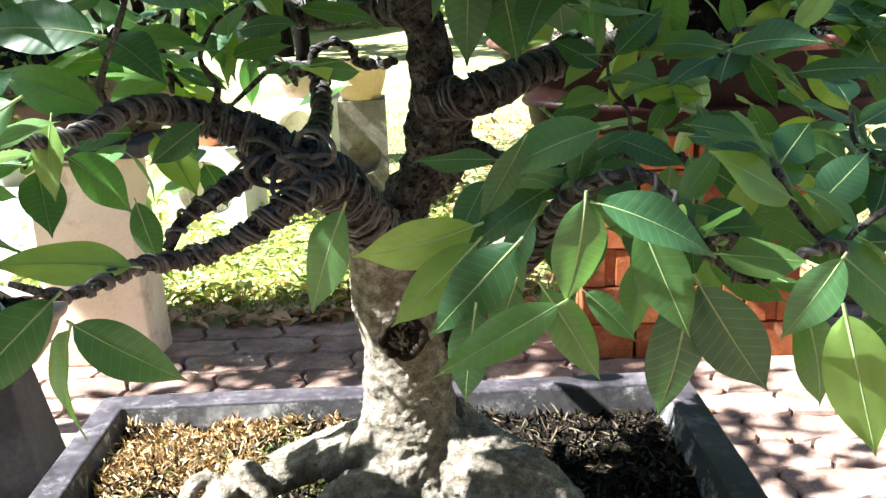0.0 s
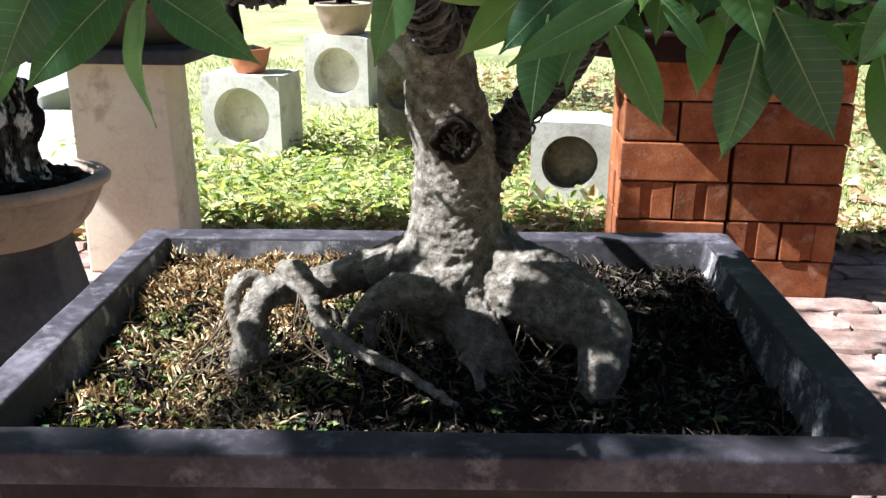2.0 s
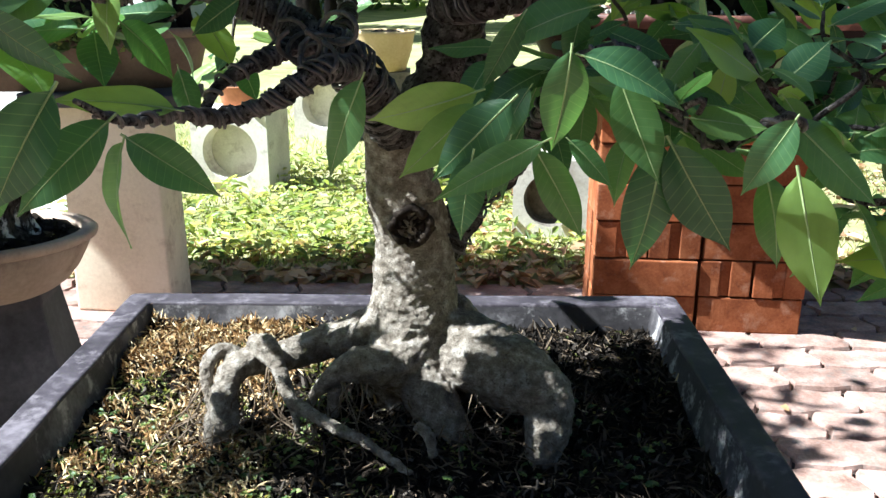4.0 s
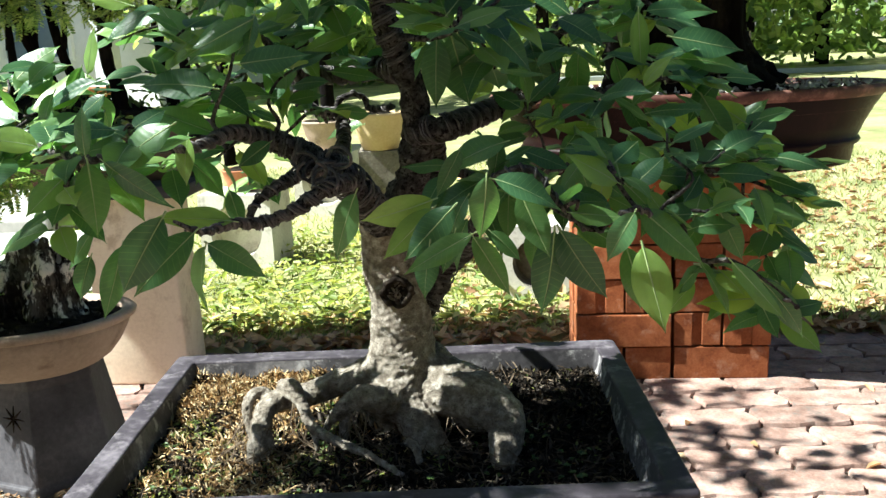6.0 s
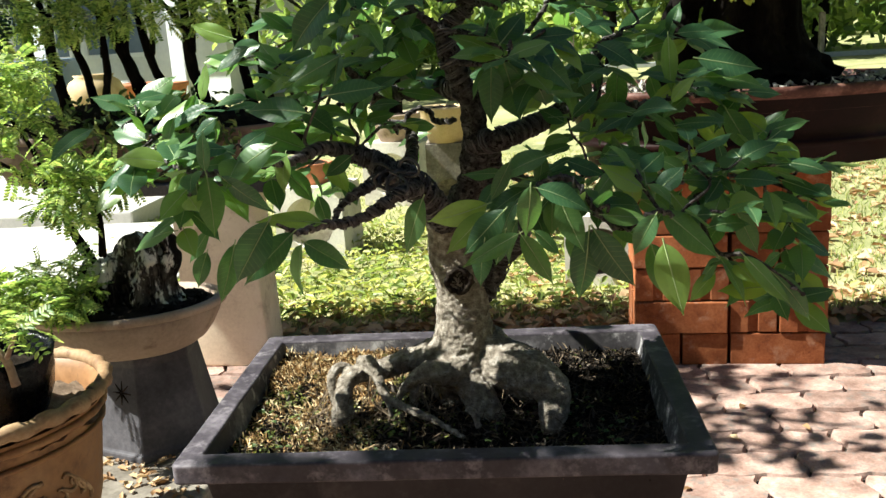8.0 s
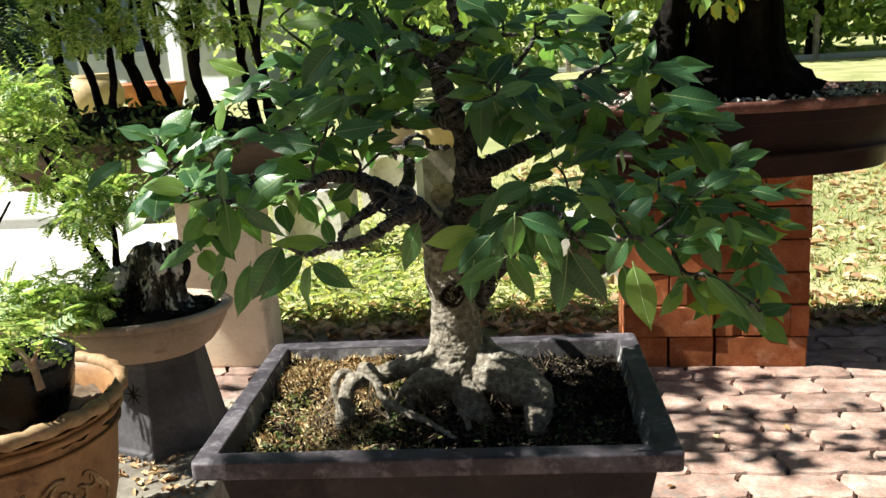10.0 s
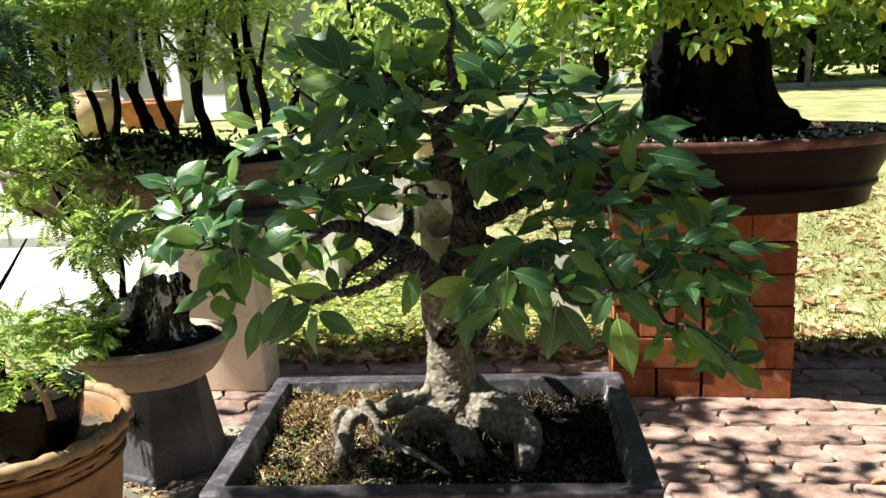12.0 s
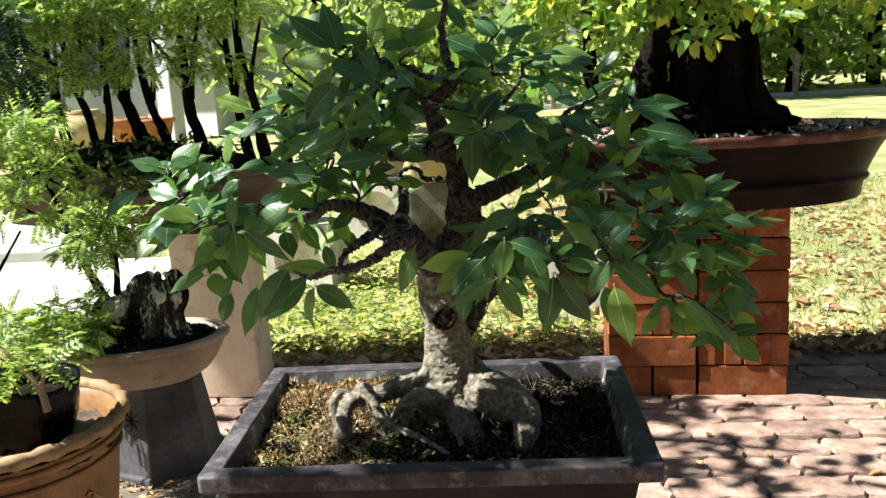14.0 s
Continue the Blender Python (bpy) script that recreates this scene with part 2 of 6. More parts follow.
M_BIGLEAF = foliage("shrub_leaf", [(0.0, (0.09, 0.19, 0.05)), (0.5, (0.28, 0.42, 0.11)), (0.85, (0.50, 0.60, 0.17)), (1.0, (0.70, 0.64, 0.09))], (1.5, 1.5, 1.1), 0.33, 0.5, island=True)
M_FARLEAF = foliage("far_leaf", [(0.0, (0.06, 0.11, 0.03)), (0.5, (0.20, 0.29, 0.08)), (1.0, (0.42, 0.49, 0.16))], (1.7, 1.7, 1.1), 0.5, 0.4, island=True)
# darker copy of the feather leaf, with the crown's shade put into its tones
M_SHADEFEATHER = foliage("shaded_feather_leaf", [(0.0, (0.012, 0.035, 0.022)), (0.6, (0.03, 0.07, 0.04)), (1.0, (0.08, 0.14, 0.05))], (1.4, 1.5, 1.0), 0.5, 0.25, island=True)
M_WALL = surface("white_render", (0.58, 0.60, 0.62), (0.70, 0.72, 0.74), (0.80, 0.81, 0.82), 0.6, 12, 0.85, 0.2)
M_ROOF = surface("grey_roof", (0.25, 0.27, 0.29), (0.36, 0.38, 0.40), (0.46, 0.48, 0.50), 0.8, 15, 0.6, 0.2)
M_GLASSDARK = surface("window_glass", (0.08, 0.12, 0.17), (0.12, 0.17, 0.23), (0.17, 0.23, 0.30), 0.5, 3, 0.12, 0.0)
M_BLUE = surface("blue_paint", (0.10, 0.17, 0.27), (0.15, 0.23, 0.34), (0.21, 0.30, 0.42), 2, 20, 0.6, 0.2)
M_TERRACOTTA = surface("terracotta", (0.32, 0.12, 0.055), (0.45, 0.18, 0.085), (0.56, 0.26, 0.14), 6, 60, 0.8, 0.3)
M_IRON = surface("iron_wire", (0.02, 0.02, 0.02), (0.05, 0.045, 0.04), (0.09, 0.08, 0.07), 30, 120, 0.5, 0.2)


# ---- mesh helpers ----
def part(name, bm, material, parent=None, label="", smooth=True, matrix=None):
    """One mesh object from a bmesh, under a thing or a part."""
    me = bpy.data.meshes.new(name)
    bmesh.ops.recalc_face_normals(bm, faces=bm.faces)
    bm.to_mesh(me)
    bm.free()
    return place(name, me, material, parent, label, smooth, matrix)


def place(name, me, material, parent=None, label="", smooth=True, matrix=None):
    if not me.materials:
        for m in (material if isinstance(material, tuple) else (material,)):
            me.materials.append(m)
    me.polygons.foreach_set("use_smooth", [smooth] * len(me.polygons))
    ob = new(name, me)
    if parent:
        ob.parent = parent
    if matrix:
        ob.matrix_basis = matrix
    if label:
        ob["label"] = label
    return ob


def raw(name, verts, faces, material, parent=None, label="", smooth=True, matrix=None):
    me = bpy.data.meshes.new(name)
    me.from_pydata([tuple(v) for v in verts], [], [tuple(f) for f in faces])
    me.update()
    return place(name, me, material, parent, label, smooth, matrix)


def thing(name, at, label, category, group="", kind=""):
    ob = new(name)
    ob.location = at
    return tagged(ob, label, category, group, kind)


def smooth_path(pts, steps=5):
    """Catmull-Rom through points of x, y, z, radius."""
    p = [np.array(q, float) for q in pts]
    p = [2 * p[0] - p[1]] + p + [2 * p[-1] - p[-2]]
    out = []
    for a, b, c, d in zip(p, p[1:], p[2:], p[3:]):
        for i in range(steps):
            t = i / steps
            out.append(0.5 * (2 * b + (c - a) * t + (2 * a - 5 * b + 4 * c - d) * t * t + (3 * b - a - 3 * c + d) * t ** 3))
    out.append(p[-2])
    return out


def frames(path):
    pos = [Vector(q[:3]) for q in path]
    n = Vector((0.31, -0.87, 0.38))
    out = []
    for i, p in enumerate(pos):
        d = (pos[min(i + 1, len(pos) - 1)] - pos[max(i - 1, 0)]).normalized()
        n = (n - d * n.dot(d)).normalized()
        out.append((p, d, n, d.cross(n)))
    return out


def tube(bm, pts, sides=10, steps=5, rough=0.0, seed=0.0, cap=True):
    path = smooth_path(pts, steps)
    rings = []
    for (p, d, n, b), q in zip(frames(path), path):
        ring = []
        for k in range(sides):
            a = 2 * math.pi * k / sides
            o = n * math.cos(a) + b * math.sin(a)
            r = max(q[3], 0.0003)
            if rough:
                r *= 1 + rough * (noise.noise((p + o * r) * 60 + Vector((seed, 0, 0))) + 0.5 * noise.noise((p + o * r) * 190 + Vector((0, seed, 0))))
            ring.append(bm.verts.new(p + o * r))
        rings.append(ring)
    for a, b in zip(rings, rings[1:]):
        for k in range(sides):
            bm.faces.new((a[k], a[(k + 1) % sides], b[(k + 1) % sides], b[k]))
    if cap:
        bm.faces.new(rings[0][::-1])
        bm.faces.new(rings[-1])
    return path


def coil(bm, pts, wire, pitch, start_at=0.0, end_at=1.0, steps=6, phase=0.0):
    """A wire wound round a branch."""
    path = smooth_path(pts, steps)
    fr = frames(path)
    length = [0.0]
    for a, b in zip(path, path[1:]):
        length.append(length[-1] + float(np.linalg.norm(b[:3] - a[:3])))
    total, line = length[-1], []
    count = max(8, int(total * (end_at - start_at) / pitch * 9))
    for i in range(count + 1):
        s = total * (start_at + (end_at - start_at) * i / count)
        k = min(max(int(np.searchsorted(length, s)) - 1, 0), len(path) - 2)
        f = (s - length[k]) / max(1e-6, length[k + 1] - length[k])
        p = Vector(path[k][:3]).lerp(Vector(path[k + 1][:3]), f)
        r = path[k][3] * (1 - f) + path[k + 1][3] * f + wire * 0.6
        n, b = fr[k][2], fr[k][3]
        a = phase + 2 * math.pi * s / pitch + 1.9 * noise.noise(p * 32) + 0.8 * noise.noise(p * 85)
        q = p + (n * math.cos(a) + b * math.sin(a)) * r * (1.02 + 0.20 * noise.noise(p * 110))
        line.append((*q, wire * (0.86 + 0.3 * noise.noise(p * 140))))
    tube(bm, line, 5, 1)


def box(bm, a, b, bevel=0.0):
    made = bmesh.ops.create_cube(bm, size=1)["verts"]
    for v in made:
        v.co = Vector([(a[i] + b[i]) / 2 + v.co[i] * (b[i] - a[i]) for i in range(3)])
    if bevel:
        edges = list({e for v in made for e in v.link_edges})
        bmesh.ops.bevel(bm, geom=edges, offset=bevel, segments=2, profile=0.6, affect="EDGES")


def lathe(bm, profile, sides=48, squash=1.0, wobble=0.0):
    """A turned body from (radius, height) pairs."""
    rings = []
    for j, (r, h) in enumerate(profile):
        rings.append([bm.verts.new((r * math.cos(2 * math.pi * k / sides) * (1 + wobble * noise.noise((math.cos(2 * math.pi * k / sides) * 2, math.sin(2 * math.pi * k / sides) * 2, h * 6))), squash * r * math.sin(2 * math.pi * k / sides), h)) for k in range(sides)])
    for a, b in zip(rings, rings[1:]):
        for k in range(sides):
            bm.faces.new((a[k], a[(k + 1) % sides], b[(k + 1) % sides], b[k]))
    return rings


def disc(bm, radius, z, squash=1.0, lump=0.0, rings=8, sides=40):
    """A lumpy soil surface inside a round pot."""
    mid = bm.verts.new((0, 0, z + lump))
    last = None
    for i in range(1, rings + 1):
        r = radius * i / rings
        ring = [bm.verts.new((r * math.cos(2 * math.pi * k / sides), squash * r * math.sin(2 * math.pi * k / sides), z + lump * (1 - (i / rings) ** 2) + 0.012 * noise.noise((k * 0.9, i * 1.3, radius)))) for k in range(sides)]
        for k in range(sides):
            bm.faces.new((mid, ring[k], ring[(k + 1) % sides]) if last is None else (last[k], ring[k], ring[(k + 1) % sides], last[(k + 1) % sides]))
        last = ring


def scatter_blades(name, places, dirs, normals, lengths, widths, material, parent=None, label="", category="", stuff=False, bend=0.25):
    """Many small pointed leaves in one mesh: each a folded blade of six corners."""
    n = len(places)
    places, dirs, normals = (np.asarray(v, float) for v in (places, dirs, normals))
    lengths, widths = (np.broadcast_to(np.asarray(v, float), n)[:, None] for v in (lengths, widths))
    dirs = dirs / np.maximum(np.linalg.norm(dirs, axis=1)[:, None], 1e-6)
    side = np.cross(dirs, normals)
    side /= np.maximum(np.linalg.norm(side, axis=1)[:, None], 1e-6)
    up = np.cross(side, dirs)
    p = [places, places + dirs * lengths * 0.35 + side * widths * 0.5 + up * widths * 0.22, places + dirs * lengths * 0.75 + side * widths * 0.36 + up * (widths * 0.16 - lengths * bend * 0.4),
         places + dirs * lengths - up * lengths * bend, places + dirs * lengths * 0.75 - side * widths * 0.36 + up * (widths * 0.16 - lengths * bend * 0.4), places + dirs * lengths * 0.35 - side * widths * 0.5 + up * widths * 0.22]
    verts = np.stack(p, 1).reshape(-1, 3)
    base = (np.arange(n) * 6)[:, None]
    faces = np.concatenate([base + np.array([[0, 1, 2, 3]]), base + np.array([[0, 3, 4, 5]])])
    me = bpy.data.meshes.new(name)
    me.vertices.add(len(verts))
    me.vertices.foreach_set("co", verts.ravel())
    me.loops.add(faces.size)
    me.loops.foreach_set("vertex_index", faces.ravel().astype(np.int32))
    me.polygons.add(len(faces))
    me.polygons.foreach_set("loop_start", np.arange(0, faces.size, 4, dtype=np.int32))
    me.update(calc_edges=True)
    me.validate()
    ob = place(name, me, material, parent, label, True)
    if stuff:
        tagged(ob, label, category, kind="stuff")
    return ob


rng = np.random.default_rng(7)


def unit(n):
    v = rng.normal(size=(n, 3))
    return v / np.linalg.norm(v, axis=1)[:, None]


def in_blobs(blobs, n):
    """Random places inside ellipsoids (x, y, z, rx, ry, rz), denser towards their skins."""
    b = np.array(blobs)
    vol = b[:, 3] * b[:, 4] * b[:, 5]
    k = rng.choice(len(b), n, p=vol / vol.sum())
    u = unit(n) * (rng.random(n) ** 0.45)[:, None]
    return b[k, :3] + u * b[k, 3:6], u


def crown(name, blobs, n, length, width, material, parent, label=""):
    p, u = in_blobs(blobs, n)
    d = u * 0.7 + unit(n) * 0.8 + np.array([0, 0, -0.25])
    nor = unit(n) * 0.7 + np.array([0, 0, 0.9])
    s = 0.7 + 0.6 * rng.random(n)
    return scatter_blades(name, p, d, nor, length * s, width * s, material, parent, label)


def feathers(name, blobs, n, length, material, parent, label="", pairs=8):
    """Pinnate leaves: rows of paired leaflets along arching stalks."""
    p, u = in_blobs(blobs, n)
    d = u * 0.6 + unit(n) * 0.8 + np.array([0, 0, -0.1])
    d /= np.linalg.norm(d, axis=1)[:, None]
    nor = unit(n) * 0.5 + np.array([0, 0, 1.0])
    side = np.cross(d, nor)
    side /= np.linalg.norm(side, axis=1)[:, None]
    up = np.cross(side, d)
    P, D, N, L = [], [], [], []
    for j in range(pairs):
        f = (j + 1) / pairs
        base = p + d * length * f - up * length * 0.25 * f * f
        for sgn in (-1, 1):
            P.append(base)
            D.append(side * sgn + d * 0.45)
            N.append(up + 0.3 * unit(n))
            L.append(np.full(n, length * 0.36 * (0.55 + 0.9 * f * (1.25 - f))))
    P, D, N, L = (np.concatenate(v) for v in (P, D, N, L))
    return scatter_blades(name, P, D, N, L, L * 0.42, material, parent, label, bend=0.1)


# ---- ground, paving, lawn ----
def ground_height(x, y):
    if -1.75 < x < 2.9 and -2.4 < y < 2.03:
        return -0.03
    return 0.006 + 0.018 * noise.noise((x * 1.3, y * 1.3, 0)) + 0.006 * noise.noise((x * 6, y * 6, 2))


xs = [-400, -120, -40, -15, -8, -5] + [round(-4 + 0.12 * i, 3) for i in range(71)] + [5.5, 7, 10, 18, 40, 120, 400]
ys = [-400, -100, -20, -6, -3] + [round(-2.6 + 0.12 * i, 3) for i in range(76)] + [7, 8, 10, 13, 18, 30, 60, 150, 600]
verts = [(x, y, ground_height(x, y)) for y in ys for x in xs]
faces = [(j * len(xs) + i, j * len(xs) + i + 1, (j + 1) * len(xs) + i + 1, (j + 1) * len(xs) + i) for j in range(len(ys) - 1) for i in range(len(xs) - 1)]
ground = tagged(raw("ground", verts, faces, M_GRASSBASE), "sunlit lawn with patchy dry grass behind the paving", "lawn", kind="structure")

bm = bmesh.new()
box(bm, (-1.8, -2.5, -0.06), (2.95, 2.06, -0.014))
pavement = tagged(part("pavement", bm, M_JOINT, smooth=False), "wavy interlocking clay pavers with sandy joints", "paving", kind="structure")


def paver_outline():
    L, W, n = 0.2225, 0.1105, 5
    edge = [(i / n - 0.5) * L for i in range(n + 1)]
    wave = lambda x: 0.0075 * math.sin(2 * math.pi * x / 0.1125 + 0.6)
    step = lambda v: 0.011 * math.sin(2 * math.pi * v)
    out = [(x, -W / 2 + wave(x)) for x in edge]
    out += [(L / 2 + step(v), -W / 2 + W * v + wave(L / 2)) for v in (0.25, 0.5, 0.75)]
    out += [(x, W / 2 + wave(x)) for x in reversed(edge)]
    out += [(-L / 2 + step(v), -W / 2 + W * v + wave(-L / 2)) for v in (0.75, 0.5, 0.25)]
    return out


def paver_mesh():
    o = paver_outline()
    n = len(o)
    v = [(x, y, -0.03) for x, y in o] + [(x * 0.975, y * 0.95, -0.008) for x, y in o] + [(x * 0.945, y * 0.89, 0.0) for x, y in o]
    f = [(k, (k + 1) % n, n + (k + 1) % n, n + k) for k in range(n)] + [(n + k, n + (k + 1) % n, 2 * n + (k + 1) % n, 2 * n + k) for k in range(n)] + [tuple(range(2 * n, 3 * n))]
    return v, f


# ---- bonsai tray, soil ----
TRAY = pose(-0.010, 0.114, 0.605, 0, 0, 1.2)
HW, HD = 0.2590, 0.1845


def rect_ring(bm, inset, z, corner=0.014, wob=0.0012):
    out = []
    for cx, cy, a0 in ((1, 1, 0), (-1, 1, 90), (-1, -1, 180), (1, -1, 270)):
        for i in range(5):
            a = radians(a0 + 22.5 * i)
            x, y = cx * (HW - inset - corner) + corner * math.cos(a), cy * (HD - inset - corner) + corner * math.sin(a)
            out.append(Vector((x, y, z)))
    full = []
    for a, b in zip(out, out[1:] + out[:1]):
        k = max(1, int((b - a).length / 0.03))
        full += [a.lerp(b, i / k) for i in range(k)]
    return [bm.verts.new(p + Vector((noise.noise(p * 25), noise.noise(p * 25 + Vector((5, 0, 0))), noise.noise(p * 18 + Vector((0, 9, 0))))) * wob) for p in full]


def bridge(bm, a, b):
    """Joins two rings by walking round both."""
    i = j = 0
    n, m = len(a), len(b)
    while i < n or j < m:
        if j >= m or (i < n and (i + 1) / n <= (j + 1) / m):
            bm.faces.new((a[i % n], a[(i + 1) % n], b[j % m]))
            i += 1
        else:
            bm.faces.new((a[i % n], b[(j + 1) % m], b[j % m]))
            j += 1


def ring_part(name, levels, material, parent, label=""):
    bm = bmesh.new()
    rings = [rect_ring(bm, i, z, max(0.003, 0.007 - i * 0.15), 0.0007) for i, z in levels]
    for a, b in zip(rings, rings[1:]):
        bridge(bm, a, b)
    if name == "body":
        bm.faces.new(rings[0])
    return part(name, bm, material, parent, label)


tray = thing("bonsai_tray", (0, 0, 0), "dark purplish-grey rectangular bonsai tray with worn rim, full of soil", "plant pot")
tray.matrix_basis = TRAY
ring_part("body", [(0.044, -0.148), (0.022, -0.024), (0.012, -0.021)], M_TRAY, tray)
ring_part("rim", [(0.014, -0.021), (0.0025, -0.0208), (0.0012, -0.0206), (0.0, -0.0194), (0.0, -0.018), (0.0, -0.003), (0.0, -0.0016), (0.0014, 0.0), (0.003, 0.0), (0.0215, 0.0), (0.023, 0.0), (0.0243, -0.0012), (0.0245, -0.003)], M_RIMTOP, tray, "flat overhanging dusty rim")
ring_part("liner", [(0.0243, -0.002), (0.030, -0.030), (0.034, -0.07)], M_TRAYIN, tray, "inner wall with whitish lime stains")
for sx in (-1, 1):
    for sy in (-1, 1):
        bm = bmesh.new()
        box(bm, (sx * 0.17 - 0.02, sy * 0.11 - 0.02, -0.166), (sx * 0.17 + 0.02, sy * 0.11 + 0.02, -0.147), 0.003)
        part("foot", bm, M_TRAY, tray)
bm = bmesh.new()
box(bm, (-0.18, -0.03, -0.02), (0.15, 0.26, 0.439), 0.006)
tagged(part("tray_pedestal", bm, M_CONCRETE), "plain concrete block pedestal standing under the bonsai tray", "pedestal")


def soil_height(x, y):
    """Soil level in the tray, from its middle line."""
    back = min(1.0, max(0.0, (y + 0.02) / 0.12))
    r2 = ((x - 0.02) ** 2 + (y - 0.03) ** 2) / 0.006
    return -0.027 + 0.008 * back - 0.03 * max(0, x - 0.02) + 0.010 * math.exp(-r2) + 0.007 * noise.noise((x * 20, y * 20, 3)) + 0.004 * noise.noise((x * 70, y * 70, 5))



nx, ny = 130, 96
verts = [((i / nx - 0.5) * 2 * (HW - 0.027), (j / ny - 0.5) * 2 * (HD - 0.027)) for j in range(ny + 1) for i in range(nx + 1)]
verts = [(x, y, soil_height(x, y)) for x, y in verts]
faces = [(j * (nx + 1) + i, j * (nx + 1) + i + 1, (j + 1) * (nx + 1) + i + 1, (j + 1) * (nx + 1) + i) for j in range(ny) for i in range(nx)]
soil = tagged(raw("soil", verts, faces, M_SOIL, matrix=TRAY), "dark crumbly potting soil with moss, straw and small weeds", "soil", kind="stuff")


def on_soil(n, x0=-1.0, x1=1.0, y0=-1.0, y1=1.0):
    x = rng.uniform(x0, x1, n) * (HW - 0.032)
    y = rng.uniform(y0, y1, n) * (HD - 0.032)
    p = np.array([TRAY @ Vector((a, b, soil_height(a, b))) for a, b in zip(x, y)])
    return p


p = np.concatenate([on_soil(13000, -0.45, 1), on_soil(3600, -1, -0.45)])
n = len(p)
scatter_blades("soil_crumbs", p - np.array([0, 0, 0.002]), unit(n) * [1, 1, 0.7] + [0, 0, 0.2], unit(n) + [0, 0, 0.2], rng.uniform(0.004, 0.013, n), rng.uniform(0.0014, 0.0048, n), M_CRUMB, None, "dark bark chips and crumbs lying on the potting soil", "soil", True)
# straw, massed at left and back-left so its pale colour also paints sunlit soil
p = np.concatenate([on_soil(15000, -0.97, -0.35), on_soil(14000, -1, -0.2, 0.3, 1), on_soil(1300, -1, 0.1), on_soil(300)])
keep = np.array([noise.noise((q[0] * 17, q[1] * 17, 2)) + 0.5 * noise.noise((q[0] * 60, q[1] * 60, 4)) + rng.normal() * 0.25 for q in p]) > 0.05
p = p[keep]
n = len(p)
scatter_blades("straw", p + [0, 0, 0.003], unit(n) * [1, 1, 0.8] + [0, 0, 0.1], unit(n) + [0, 0, 0.6], rng.uniform(0.002, 0.011, n), rng.uniform(0.0005, 0.0022, n), M_STRAW, None, "dry straw and dead rootlets, laid thickest at left to brighten sunlit soil", "straw", True)
p = np.concatenate([on_soil(6400, -1, -0.2), on_soil(2000, -1, 0.3, -1, 0), on_soil(800)])
keep = np.array([noise.noise((q[0] * 26, q[1] * 26, 8)) for q in p]) > -0.02
p = p[keep]
n = len(p)
scatter_blades("moss", p, unit(n) * [1, 1, 0.4] + [0, 0, 0.5], unit(n) + [0, 0, 1], rng.uniform(0.002, 0.006, n), rng.uniform(0.0012, 0.003, n), M_MOSS, None, "yellow-green moss patches on the potting soil", "moss", True)
n = 4500
p = on_soil(n)
scatter_blades("rootlets", p + [0, 0, 0.001], unit(n) * [1, 1, 0.4] + [0, 0, 0.1], unit(n) + [0, 0, 1], rng.uniform(0.006, 0.018, n), rng.uniform(0.0004, 0.0009, n), M_ROOTLET, None, "brown dead rootlets and twigs matted over the soil", "rootlets", True)
n = 720
p = np.repeat(np.concatenate([on_soil(120, -1, 0.9, -1, 0.1), on_soil(60, -1, 0.0)]), 4, axis=0)
scatter_blades("seedlings", p + [0, 0, 0.004], unit(n) * [1, 1, 0.2] + [0, 0, 0.25], unit(n) * 0.3 + [0, 0, 1], rng.uniform(0.003, 0.0055, n), rng.uniform(0.003, 0.0052, n), M_SEEDLING, None, "tiny green weed seedlings sprouting from the potting soil", "weeds", True)

# ---- ficus bonsai ----
ficus = thing("ficus_bonsai", (0.008, 0.13, 0.60), "leafy green ficus bonsai with wired branches and exposed gnarled roots", "bonsai tree")
INV = Matrix.Translation((-0.008, -0.13, -0.60))


def tree_part(name, bm, material, parent=None, label=""):
    """A part of the ficus, given in world metres."""
    ob = part(name, bm, material, None, label)
    ob.parent = parent or ficus
    if not parent:
        ob.matrix_parent_inverse = INV
    return ob


